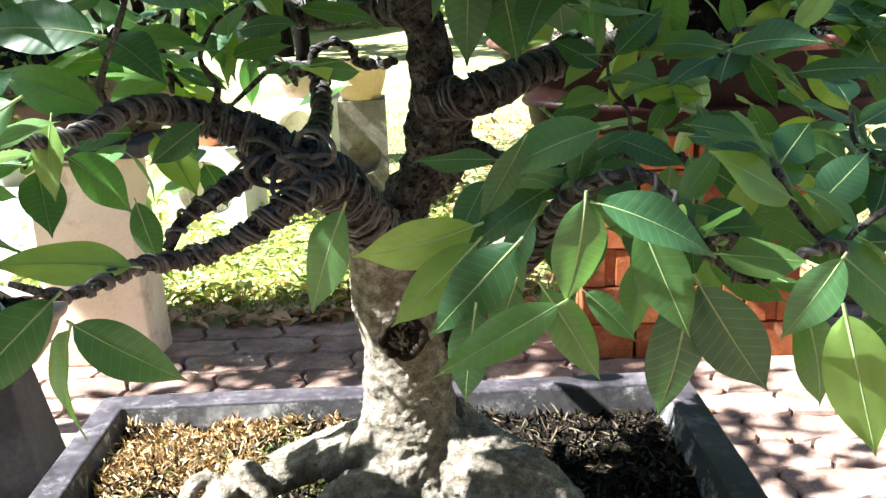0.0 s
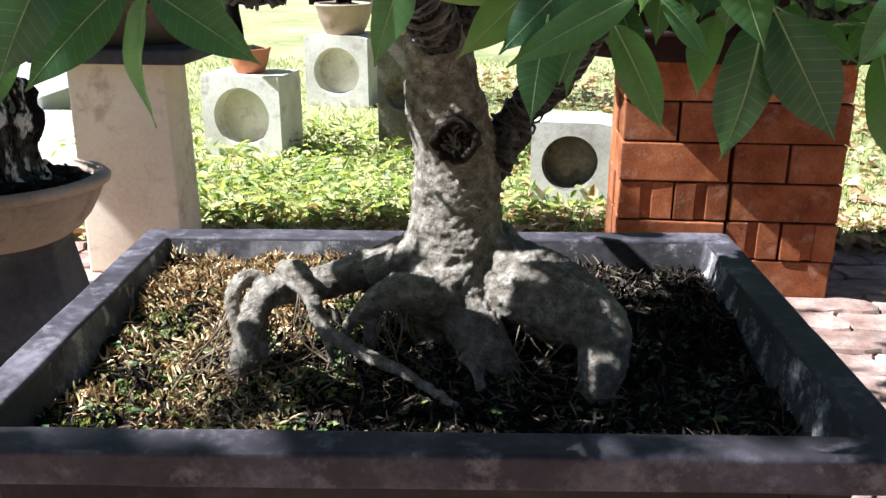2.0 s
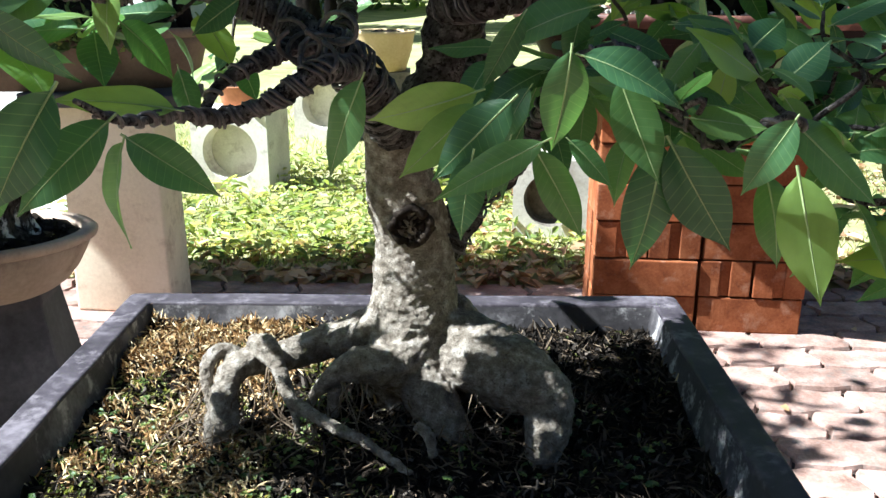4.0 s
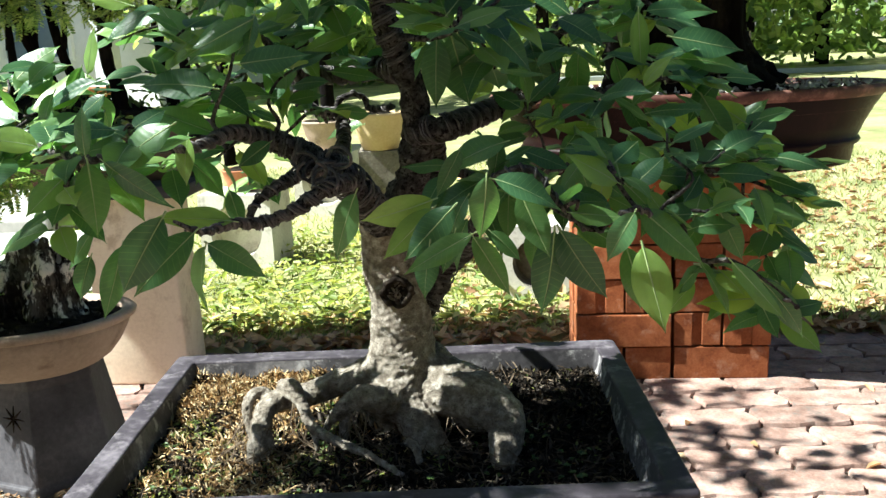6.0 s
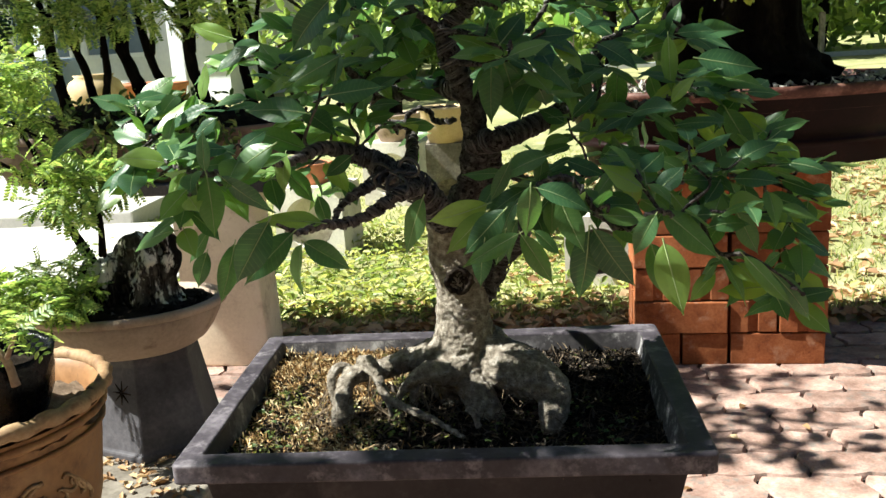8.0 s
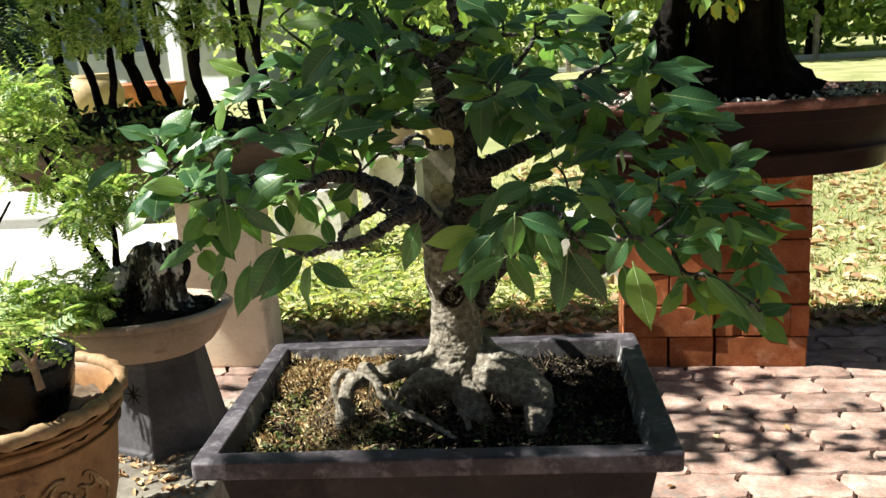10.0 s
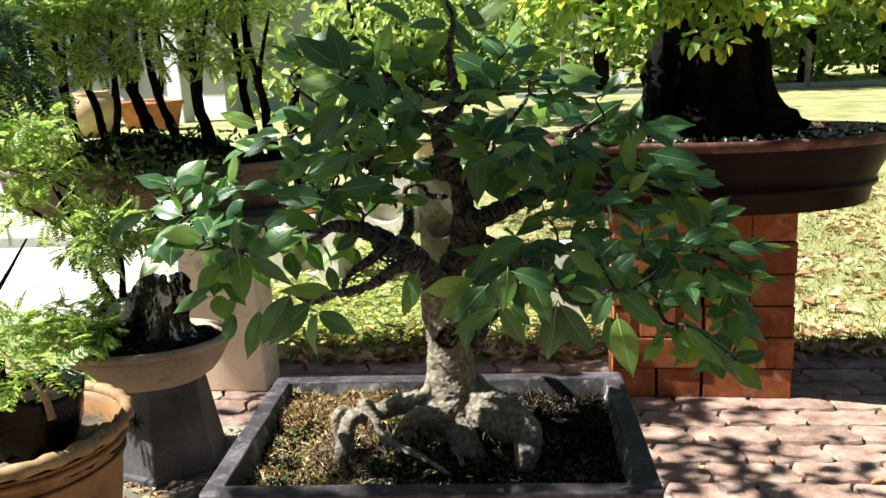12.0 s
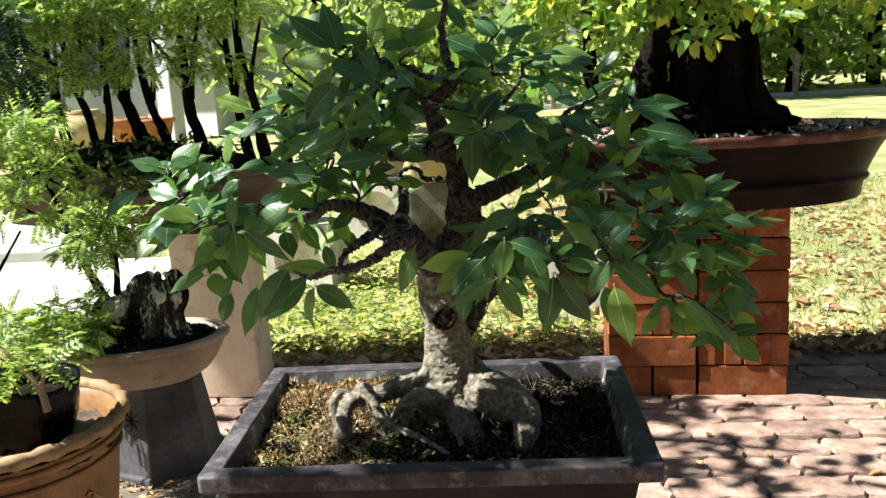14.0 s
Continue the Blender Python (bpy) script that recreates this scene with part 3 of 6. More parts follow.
bm = bmesh.new()
tube(bm, [(0.003, 0.138, 0.563, 0.0340), (0.003, 0.135, 0.610, 0.0390), (0.005, 0.131, 0.636, 0.0405), (0.007, 0.130, 0.656, 0.0355), (0.008, 0.130, 0.675, 0.0315), (0.008, 0.130, 0.698, 0.0292), (0.006, 0.130, 0.722, 0.0275), (0.000, 0.130, 0.748, 0.0265), (-0.003, 0.130, 0.772, 0.0233), (-0.006, 0.125, 0.795, 0.0206), (-0.005, 0.120, 0.814, 0.0152)], 24, 6, 0.10)
ROOTS = (
    [(0.024, 0.128, 0.642, 0.0233), (0.044, 0.116, 0.632, 0.0265), (0.065, 0.104, 0.624, 0.0290), (0.086, 0.093, 0.617, 0.0275), (0.1, 0.083, 0.611, 0.0230), (0.106, 0.073, 0.600, 0.0182), (0.103, 0.062, 0.586, 0.0150), (0.102, 0.058, 0.566, 0.0125)],
    [(-0.014, 0.13, 0.645, 0.0161), (-0.032, 0.128, 0.639, 0.0145), (-0.052, 0.124, 0.634, 0.0133), (-0.071, 0.116, 0.629, 0.0125), (-0.09, 0.106, 0.627, 0.0112), (-0.108, 0.096, 0.628, 0.0107), (-0.119, 0.086, 0.626, 0.0102), (-0.124, 0.076, 0.615, 0.0094), (-0.127, 0.068, 0.6, 0.0098), (-0.128, 0.06, 0.588, 0.0093), (-0.13, 0.056, 0.564, 0.0079)],
    [(0.012, 0.112, 0.64, 0.0181), (-0.001, 0.096, 0.629, 0.017), (-0.016, 0.086, 0.629, 0.0152), (-0.029, 0.082, 0.631, 0.0129), (-0.041, 0.078, 0.629, 0.0091), (-0.051, 0.074, 0.623, 0.006), (-0.06, 0.074, 0.612, 0.0042), (-0.067, 0.074, 0.597, 0.0031)],
    [(0.008, 0.118, 0.633, 0.0207), (0.012, 0.102, 0.618, 0.0188), (0.022, 0.09, 0.603, 0.0187), (0.032, 0.08, 0.591, 0.0163), (0.04, 0.072, 0.574, 0.0147)],
    [(-0.006, 0.128, 0.624, 0.0160), (-0.012, 0.124, 0.605, 0.0130), (-0.016, 0.120, 0.577, 0.0110)],
    [(0.036, 0.134, 0.622, 0.0170), (0.044, 0.132, 0.600, 0.0150), (0.046, 0.130, 0.570, 0.0130)],
    [(-0.045, 0.078, 0.627, 0.0053), (-0.046, 0.076, 0.613, 0.005), (-0.048, 0.074, 0.595, 0.0046)],
    [(-0.1, 0.092, 0.639, 0.0078), (-0.091, 0.084, 0.634, 0.0069), (-0.083, 0.076, 0.624, 0.0057), (-0.076, 0.068, 0.611, 0.0053), (-0.06, 0.058, 0.605, 0.0049), (-0.041, 0.046, 0.601, 0.004), (-0.022, 0.036, 0.597, 0.0036), (-0.005, 0.026, 0.591, 0.0032), (0.012, 0.012, 0.587, 0.0025)],
    [(-0.076, 0.068, 0.611, 0.0038), (-0.073, 0.064, 0.602, 0.0034), (-0.07, 0.058, 0.591, 0.0023)],
    [(-0.108, 0.1, 0.64, 0.0067), (-0.096, 0.09, 0.642, 0.0074), (-0.089, 0.084, 0.634, 0.0062)],
    [(-0.116, 0.098, 0.626, 0.0072), (-0.13, 0.094, 0.636, 0.0059), (-0.139, 0.088, 0.628, 0.0055), (-0.139, 0.08, 0.615, 0.0043), (-0.135, 0.072, 0.598, 0.0028)],
    [(-0.124, 0.082, 0.618, 0.0047), (-0.117, 0.07, 0.603, 0.0031), (-0.115, 0.06, 0.588, 0.0023)],
    [(0.014, 0.04, 0.607, 0.0032), (0.023, 0.034, 0.603, 0.0039), (0.026, 0.028, 0.59, 0.0032)],
    [(-0.028, 0.150, 0.636, 0.0112), (-0.065, 0.180, 0.614, 0.0078), (-0.104, 0.200, 0.590, 0.0056), (-0.136, 0.220, 0.566, 0.0044)],
    [(0.031, 0.150, 0.643, 0.0202), (0.064, 0.175, 0.613, 0.0134), (0.098, 0.190, 0.580, 0.0089), (0.120, 0.200, 0.556, 0.0067)],
)
RIDGES = (
    [(-0.006, 0.126, 0.684, 0.006), (-0.024, 0.114, 0.647, 0.010), (-0.052, 0.110, 0.632, 0.012)],
    [(0.000, 0.126, 0.684, 0.006), (-0.010, 0.105, 0.644, 0.010), (-0.020, 0.086, 0.629, 0.013)],
    [(0.020, 0.126, 0.684, 0.006), (0.038, 0.110, 0.646, 0.011), (0.064, 0.096, 0.633, 0.016)],
)
for k, r in enumerate(ROOTS + RIDGES):
    tube(bm, r, 14, 6, 0.15, k * 3.7)
trunk = tree_part("trunk", bm, M_BARK, None, "pale grey-brown trunk flaring into gnarled surface roots")
rem = trunk.modifiers.new("fuse", "REMESH")
rem.mode, rem.voxel_size, rem.use_smooth_shade = "VOXEL", 0.0014, True
sm = trunk.modifiers.new("soften", "SMOOTH")
sm.iterations, sm.factor = 1, 0.5
tex = bpy.data.textures.new("bark_relief", "CLOUDS")
tex.noise_scale, tex.noise_depth = 0.007, 5
dis = trunk.modifiers.new("relief", "DISPLACE")
dis.texture, dis.strength, dis.mid_level, dis.texture_coords = tex, 0.0020, 0.5, "GLOBAL"
fine = bpy.data.textures.new("bark_wrinkles", "CLOUDS")
fine.noise_scale, fine.noise_depth = 0.0035, 3
wr = trunk.modifiers.new("wrinkles", "DISPLACE")
wr.texture, wr.strength, wr.mid_level, wr.texture_coords = fine, 0.0016, 0.5, "GLOBAL"

# fine hair roots hanging from the roots into the soil
bm = bmesh.new()
hair = random.Random(17)
for k in range(110):
    r = hair.choice([ROOTS[0], ROOTS[1], ROOTS[1], ROOTS[2], ROOTS[3], ROOTS[7], ROOTS[10]])
    x, y, z, w = r[hair.randrange(1, len(r) - 1)]
    x, y = x + hair.uniform(-1, 1) * w, y - w * hair.uniform(0.2, 0.9)
    ex, ey = x + hair.gauss(0, 0.016), y - abs(hair.gauss(0, 0.016))
    tube(bm, [(x, y, z - w * 0.5, 0.0007), (x + hair.gauss(0, 0.007), (y + ey) / 2 + hair.gauss(0, 0.004), (z + 0.585) / 2 + hair.gauss(0, 0.004), 0.0005), (ex, ey, 0.586, 0.0005), (ex + hair.gauss(0, 0.012), ey - hair.uniform(0, 0.012), 0.583, 0.0004)], 5, 3)
tagged(tree_part("hair_root_mat", bm, M_ROOTLET, None, "thin brown hair roots hanging to the soil"), kind="stuff")

# old pruning scar on the trunk
bm = bmesh.new()
tube(bm, [((0.0150 + 0.0012 * math.sin(i * 1.3)) * math.cos(2 * math.pi * i / 20), (0.0138 + 0.0012 * math.sin(i * 1.7)) * math.sin(2 * math.pi * i / 20), 0.0012 * math.sin(i * 2.1), 0.0036 + 0.0009 * math.sin(i * 2.6)) for i in range(21)], 9, 3, 0.35, cap=False)
tree_part("scar_ring", bm, M_HOLLOW, None, "dark ridged callus ring of a healed cut").matrix_basis = pose(0.008, 0.1020, 0.729, 84, 0, 4) @ Matrix.Scale(0.86, 4)
# almost flat disc; the scar's cavity shade is put into its colour
bm = bmesh.new()
disc(bm, 0.0150, 0.0005, 0.93, -0.001, 6, 24)
for v in bm.verts:
    v.co.z += 0.0022 * noise.noise(v.co * 260)
tree_part("scar_hollow", bm, M_HOLLOW).matrix_basis = pose(0.008, 0.1025, 0.729, 84, 0, 4) @ Matrix.Scale(0.86, 4)

BOUGHS = {
    "leader": ([(-0.004, 0.130, 0.783, 0.0167), (0.019, 0.130, 0.821, 0.0152), (0.031, 0.125, 0.854, 0.0150), (0.034, 0.120, 0.883, 0.0155), (0.032, 0.115, 0.913, 0.0120), (0.021, 0.110, 0.944, 0.0114), (0.012, 0.100, 0.970, 0.0105), (0.010, 0.100, 0.998, 0.0090), (0.036, 0.100, 1.019, 0.0055), (0.029, 0.100, 1.047, 0.0048), (0.024, 0.100, 1.079, 0.0040), (0.030, 0.100, 1.112, 0.0028), (0.024, 0.100, 1.137, 0.0017)], 0.0021, 0.0066),
    "left_limb": ([(-0.004, 0.110, 0.796, 0.0157), (-0.014, 0.070, 0.825, 0.0144), (-0.029, 0.050, 0.849, 0.0133), (-0.052, 0.050, 0.863, 0.0124), (-0.072, 0.050, 0.875, 0.0098), (-0.091, 0.040, 0.884, 0.0077), (-0.108, 0.000, 0.894, 0.0051), (-0.123, -0.040, 0.888, 0.0033), (-0.154, -0.060, 0.890, 0.0024), (-0.183, -0.080, 0.886, 0.0019), (-0.233, -0.040, 0.888, 0.0015), (-0.275, 0.000, 0.899, 0.0010)], 0.0023, 0.0065),
    "low_left_twig": ([(-0.021, 0.040, 0.845, 0.0068), (-0.032, 0.000, 0.848, 0.0066), (-0.047, -0.010, 0.840, 0.0059), (-0.066, -0.012, 0.829, 0.0048), (-0.086, -0.020, 0.824, 0.0042), (-0.100, -0.050, 0.830, 0.0029), (-0.109, -0.100, 0.835, 0.0019), (-0.121, -0.120, 0.847, 0.0013)], 0.0016, 0.007),
    "hooked_twig": ([(-0.055, 0.050, 0.859, 0.0057), (-0.064, 0.020, 0.854, 0.0049), (-0.074, 0.000, 0.850, 0.0047), (-0.089, -0.012, 0.840, 0.0037), (-0.095, -0.020, 0.829, 0.0026)], 0.0014, 0.0065),
    "upright_twig": ([(-0.043, 0.080, 0.854, 0.0064), (-0.041, 0.150, 0.862, 0.0062), (-0.046, 0.200, 0.880, 0.0058), (-0.050, 0.210, 0.889, 0.0047), (-0.072, 0.170, 0.898, 0.0045), (-0.081, 0.160, 0.918, 0.0043), (-0.078, 0.150, 0.930, 0.0037), (-0.093, 0.130, 0.930, 0.0025), (-0.123, 0.100, 0.920, 0.0017), (-0.131, 0.040, 0.922, 0.0013)], 0.0014, 0.0075),
    "curled_twig": ([(-0.046, 0.200, 0.881, 0.0030), (-0.050, 0.200, 0.899, 0.0030), (-0.041, 0.200, 0.908, 0.0029), (-0.025, 0.200, 0.907, 0.0029), (-0.017, 0.200, 0.894, 0.0028), (0.009, 0.160, 0.898, 0.0026)], 0.0011, 0.009),
    "right_limb": ([(0.029, 0.120, 0.876, 0.0136), (0.058, 0.100, 0.882, 0.0117), (0.079, 0.130, 0.885, 0.0106), (0.104, 0.160, 0.892, 0.0102), (0.128, 0.170, 0.895, 0.0090), (0.151, 0.170, 0.905, 0.0069), (0.175, 0.170, 0.906, 0.0045), (0.208, 0.150, 0.905, 0.0031), (0.233, 0.100, 0.915, 0.0022), (0.260, 0.100, 0.918, 0.0014)], 0.0021, 0.0075),
    "right_upright": ([(0.163, 0.170, 0.904, 0.0045), (0.167, 0.160, 0.940, 0.0039), (0.165, 0.160, 0.954, 0.0037), (0.182, 0.157, 0.972, 0.0031), (0.192, 0.150, 0.985, 0.0019)], 0.0011, 0.0085),
    "low_right_limb": ([(0.016, 0.135, 0.687, 0.0173), (0.036, 0.143, 0.716, 0.0157), (0.053, 0.140, 0.743, 0.0128), (0.071, 0.100, 0.770, 0.0098), (0.082, 0.040, 0.799, 0.0060), (0.096, -0.040, 0.853, 0.0036), (0.124, -0.060, 0.864, 0.0024), (0.145, -0.070, 0.837, 0.0021), (0.168, -0.070, 0.820, 0.0019), (0.199, -0.070, 0.834, 0.0017), (0.240, -0.020, 0.802, 0.0014)], 0.0014, 0.008),
    "back_right_limb": ([(0.038, 0.160, 0.836, 0.0084), (0.055, 0.180, 0.838, 0.0065), (0.086, 0.160, 0.827, 0.0045), (0.122, 0.100, 0.834, 0.0037), (0.166, 0.100, 0.842, 0.0030), (0.207, 0.080, 0.832, 0.0026), (0.255, 0.080, 0.834, 0.0023), (0.291, 0.100, 0.833, 0.0017), (0.333, 0.120, 0.823, 0.0012)], 0.0013, 0.008),
    "drooping_twig": ([(0.249, 0.050, 0.823, 0.0027), (0.258, 0.000, 0.781, 0.0023), (0.277, -0.040, 0.785, 0.0018), (0.304, -0.040, 0.768, 0.0013), (0.328, -0.040, 0.747, 0.0009)], 0.0, 0.01),
    "loop_limb": ([(0.021, 0.145, 0.811, 0.0097), (0.045, 0.160, 0.826, 0.0084), (0.051, 0.170, 0.849, 0.0078), (0.045, 0.150, 0.869, 0.0084), (0.036, 0.130, 0.880, 0.0087)], 0.0014, 0.008),
    "upper_left_limb": ([(0.025, 0.120, 0.932, 0.0114), (-0.007, 0.170, 0.935, 0.0109), (-0.040, 0.184, 0.931, 0.0097), (-0.064, 0.180, 0.930, 0.0071), (-0.078, 0.150, 0.935, 0.0045), (-0.096, 0.100, 0.963, 0.0030), (-0.114, 0.100, 0.990, 0.0023), (-0.129, 0.100, 1.007, 0.0016)], 0.0019, 0.007),
    "front_twig": ([(0.014, 0.100, 0.964, 0.0039), (0.047, 0.070, 0.960, 0.0029), (0.072, 0.050, 0.966, 0.0022), (0.098, 0.070, 0.981, 0.0014)], 0.0, 0.01),
    "top_left_twig": ([(0.005, 0.100, 0.995, 0.0051), (-0.028, 0.100, 1.023, 0.0032), (-0.041, 0.080, 1.049, 0.0027), (-0.056, 0.070, 1.044, 0.0022), (-0.079, 0.050, 1.051, 0.0016), (-0.095, 0.040, 1.060, 0.0013)], 0.001, 0.009),
    "top_right_twig": ([(0.017, 0.120, 0.994, 0.0044), (0.063, 0.160, 0.974, 0.0033), (0.083, 0.200, 0.978, 0.0027), (0.114, 0.220, 1.015, 0.0024), (0.118, 0.220, 1.037, 0.0015)], 0.001, 0.009),
    "apex_left_twig": ([(0.036, 0.100, 1.020, 0.0030), (-0.001, 0.100, 1.029, 0.0029), (-0.017, 0.100, 1.039, 0.0028), (-0.011, 0.100, 1.022, 0.0019)], 0.0012, 0.007),
    "apex_right_twig": ([(0.033, 0.100, 1.020, 0.0034), (0.058, 0.140, 1.019, 0.0029), (0.079, 0.170, 1.025, 0.0026), (0.099, 0.200, 1.024, 0.0017)], 0.001, 0.009),
    "back_twig": ([(0.096, 0.170, 0.889, 0.0046), (0.157, 0.200, 0.928, 0.0038), (0.166, 0.220, 0.960, 0.0034), (0.194, 0.250, 0.976, 0.0028), (0.218, 0.220, 0.950, 0.0019), (0.260, 0.200, 0.969, 0.0014)], 0.0011, 0.009),
}
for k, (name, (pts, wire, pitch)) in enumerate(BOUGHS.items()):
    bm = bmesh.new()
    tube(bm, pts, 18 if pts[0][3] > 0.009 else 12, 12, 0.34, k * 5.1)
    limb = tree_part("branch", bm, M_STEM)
    if not wire:
        continue
    thick = wire > 0.0015
    first = 0.42 if name == "leader" else 0.0
    for strand in range(3 if thick else 1):
        bm = bmesh.new()
        coil(bm, pts, 0.0013 if thick else min(wire, 0.0013), 0.0135 if thick else pitch * 1.5, first + 0.02 * strand, 0.95 - 0.12 * strand, phase=k + 1.15 * strand)
        tree_part("wire", bm, M_WIRE, limb, "dark training wire wound round the branch")
# twisted wire ends by the fork
for k in range(7):
    c = Vector((-0.026 - 0.010 * (k % 4), 0.025 - 0.012 * (k % 3), 0.853 + 0.004 * (k % 5)))
    bm = bmesh.new()
    tube(bm, [(*(c + Vector((0.011 * math.cos(i * 0.9 + k), 0.008 * math.sin(i * 1.1 + k * 2), 0.009 * math.sin(i * 0.9 + k)))), 0.0014) for i in range(7)], 6, 4)
    tree_part("wire", bm, M_WIRE)


def leaf_mesh(name, fold, bend, twist):
    """A ficus leaf, one unit long and wide, with a drawn-out tip, a raised pale midrib and a stalk."""
    rows, half = 14, (-1.0, -0.66, -0.33, 0.0, 0.33, 0.66, 1.0)
    verts, faces, mats, uvs = [], [], [], []
    n = len(half)
    for i in range(rows + 1):
        t = i / rows
        w = 0.5 * math.sin(math.pi * min(1.0, t / 0.93) ** 0.86) ** 0.80 if t < 0.86 else 0.0
        tail = 0.14 * max(0.0, 1 - (t - 0.80) / 0.20)
        w = max(w, tail if t > 0.7 else 0.0, 0.008)
        if i == 0:
            w = 0.012
        for h in half:
            wav = 0.016 * math.sin(11 * t + 2.5 * h + 9 * fold) * abs(h) ** 2
            dome = fold * w * abs(h) * 0.42 - 0.10 * w * h * h
            verts.append((w * h + twist * t * t * 0.15, t, dome - bend * t * t + 0.12 * bend * t + wav))
            uvs.append((w * h, t))
    for i in range(rows):
        for k in range(n - 1):
            a = i * n + k
            faces.append((a, a + 1, a + n + 1, a + n))
            mats.append(0)
    rib = len(verts)
    for i in range(-1, rows + 1):
        t = i / rows
        m = max(t, 0)
        x, z = twist * m * m * 0.15, -bend * m * m + 0.12 * bend * m
        r = 0.020 * (1 - 0.8 * m)
        verts += [(x - r * 1.5, t, z), (x, t, z + r * 0.45), (x + r * 1.5, t, z), (x, t, z - r * 0.6)]
        uvs += [(0.0, m)] * 4
    for i in range(rows + 1):
        for k in range(4):
            a = rib + i * 4
            faces.append((a + k, a + (k + 1) % 4, a + 4 + (k + 1) % 4, a + 4 + k))
            mats.append(1)
    me = bpy.data.meshes.new(name)
    me.from_pydata(verts, [], faces)
    layer = me.uv_layers.new(name="blade")
    layer.data.foreach_set("uv", [c for f in faces for v in f for c in uvs[v]])
    me.materials.append(M_LEAF)
    me.materials.append(M_RIB)
    me.polygons.foreach_set("material_index", mats)
    me.polygons.foreach_set("use_smooth", [True] * len(faces))
    me.update()
    return me


LEAVES = [leaf_mesh("leaf", f, b, w) for f, b, w in ((0.25, 0.14, 0.2), (0.40, 0.26, -0.4), (0.12, 0.20, 0.6), (0.55, 0.34, 0.1), (0.30, 0.10, -0.7), (0.35, 0.42, 0.3), (0.15, 0.05, -0.2))]
leaf_rng = random.Random(11)
singles, inner_v, inner_f, inner_m, inner_uv = [], [], [], [], []


BEAM = Vector((-0.016, 0.104, 0.690))


def put_leaf(base, tip, width, facing):
    away = base.lerp(tip, 0.5) - BEAM
    along = away.dot(SUN_DIR)
    if along > 0.05 and (away - SUN_DIR * along).length < 0.036:
        return
    d = tip - base
    y = d.normalized()
    zax = (facing - y * facing.dot(y)).normalized()
    x = y.cross(zax)
    size = d.length
    m = Matrix((x * width, y * size, zax * size)).transposed().to_4x4()
    m.translation = base
    shape = leaf_rng.choice(LEAVES)
    if len(singles) < 300:
        ob = new("leaf", shape)
        ob.parent = ficus
        ob.matrix_parent_inverse = INV
        ob.matrix_basis = m
        singles.append(ob)
    else:
        first = len(inner_v)
        inner_v.extend(m @ v.co for v in shape.vertices)
        inner_f.extend(tuple(first + k for k in f.vertices) for f in shape.polygons)
        inner_m.extend(f.material_index for f in shape.polygons)
        inner_uv.extend(c for d in shape.uv_layers[0].data for c in d.uv)



def leaf(x, y, z, tip_x, tip_z, width):
    base = Vector((x, y, z))
    tip = Vector((tip_x, y - leaf_rng.uniform(-0.004, 0.010), tip_z))
    size = (tip - base).length
    loose = 0.24 if z < 0.88 else 0.5
    put_leaf(base, base + (tip - base) * min(1.08, 0.064 / size), min(width * 1.3, size * 0.48), Vector((leaf_rng.gauss(0, loose), -0.8, 0.55 + leaf_rng.uniform(-0.3, 0.4))))


# left pad
leaf(-0.223, 0.030, 0.938, -0.295, 0.917, 0.028)
leaf(-0.229, 0.030, 0.943, -0.217, 0.977, 0.024)
leaf(-0.257, 0.060, 0.950, -0.319, 0.942, 0.013)
leaf(-0.213, 0.010, 0.937, -0.281, 0.922, 0.013)
leaf(-0.245, 0.000, 0.930, -0.268, 0.889, 0.018)
leaf(-0.188, -0.090, 0.890, -0.187, 0.923, 0.019)
leaf(-0.269, 0.000, 0.902, -0.323, 0.864, 0.018)
leaf(-0.275, 0.000, 0.885, -0.322, 0.860, 0.014)
leaf(-0.286, 0.020, 0.897, -0.309, 0.908, 0.019)
leaf(-0.187, -0.090, 0.885, -0.182, 0.836, 0.026)
leaf(-0.171, -0.100, 0.886, -0.134, 0.852, 0.020)
leaf(-0.132, -0.070, 0.907, -0.186, 0.878, 0.022)
leaf(-0.205, -0.070, 0.875, -0.207, 0.833, 0.016)
leaf(-0.207, -0.050, 0.829, -0.228, 0.802, 0.016)
leaf(-0.211, -0.050, 0.809, -0.224, 0.777, 0.014)
leaf(-0.166, -0.100, 0.827, -0.179, 0.779, 0.015)
leaf(-0.234, -0.020, 0.880, -0.253, 0.856, 0.015)
leaf(-0.205, 0.000, 0.927, -0.229, 0.910, 0.017)
# lower left twig
leaf(-0.123, -0.135, 0.853, -0.154, 0.804, 0.031)
leaf(-0.111, -0.110, 0.837, -0.160, 0.795, 0.018)
leaf(-0.100, -0.125, 0.830, -0.115, 0.786, 0.023)
leaf(-0.098, -0.125, 0.832, -0.063, 0.811, 0.020)
leaf(-0.096, -0.065, 0.835, -0.148, 0.845, 0.017)
leaf(-0.127, -0.050, 0.897, -0.137, 0.863, 0.019)
leaf(-0.078, 0.000, 0.885, -0.105, 0.867, 0.013)
leaf(-0.114, 0.000, 0.848, -0.104, 0.820, 0.018)
leaf(-0.010, -0.020, 0.845, -0.032, 0.795, 0.027)
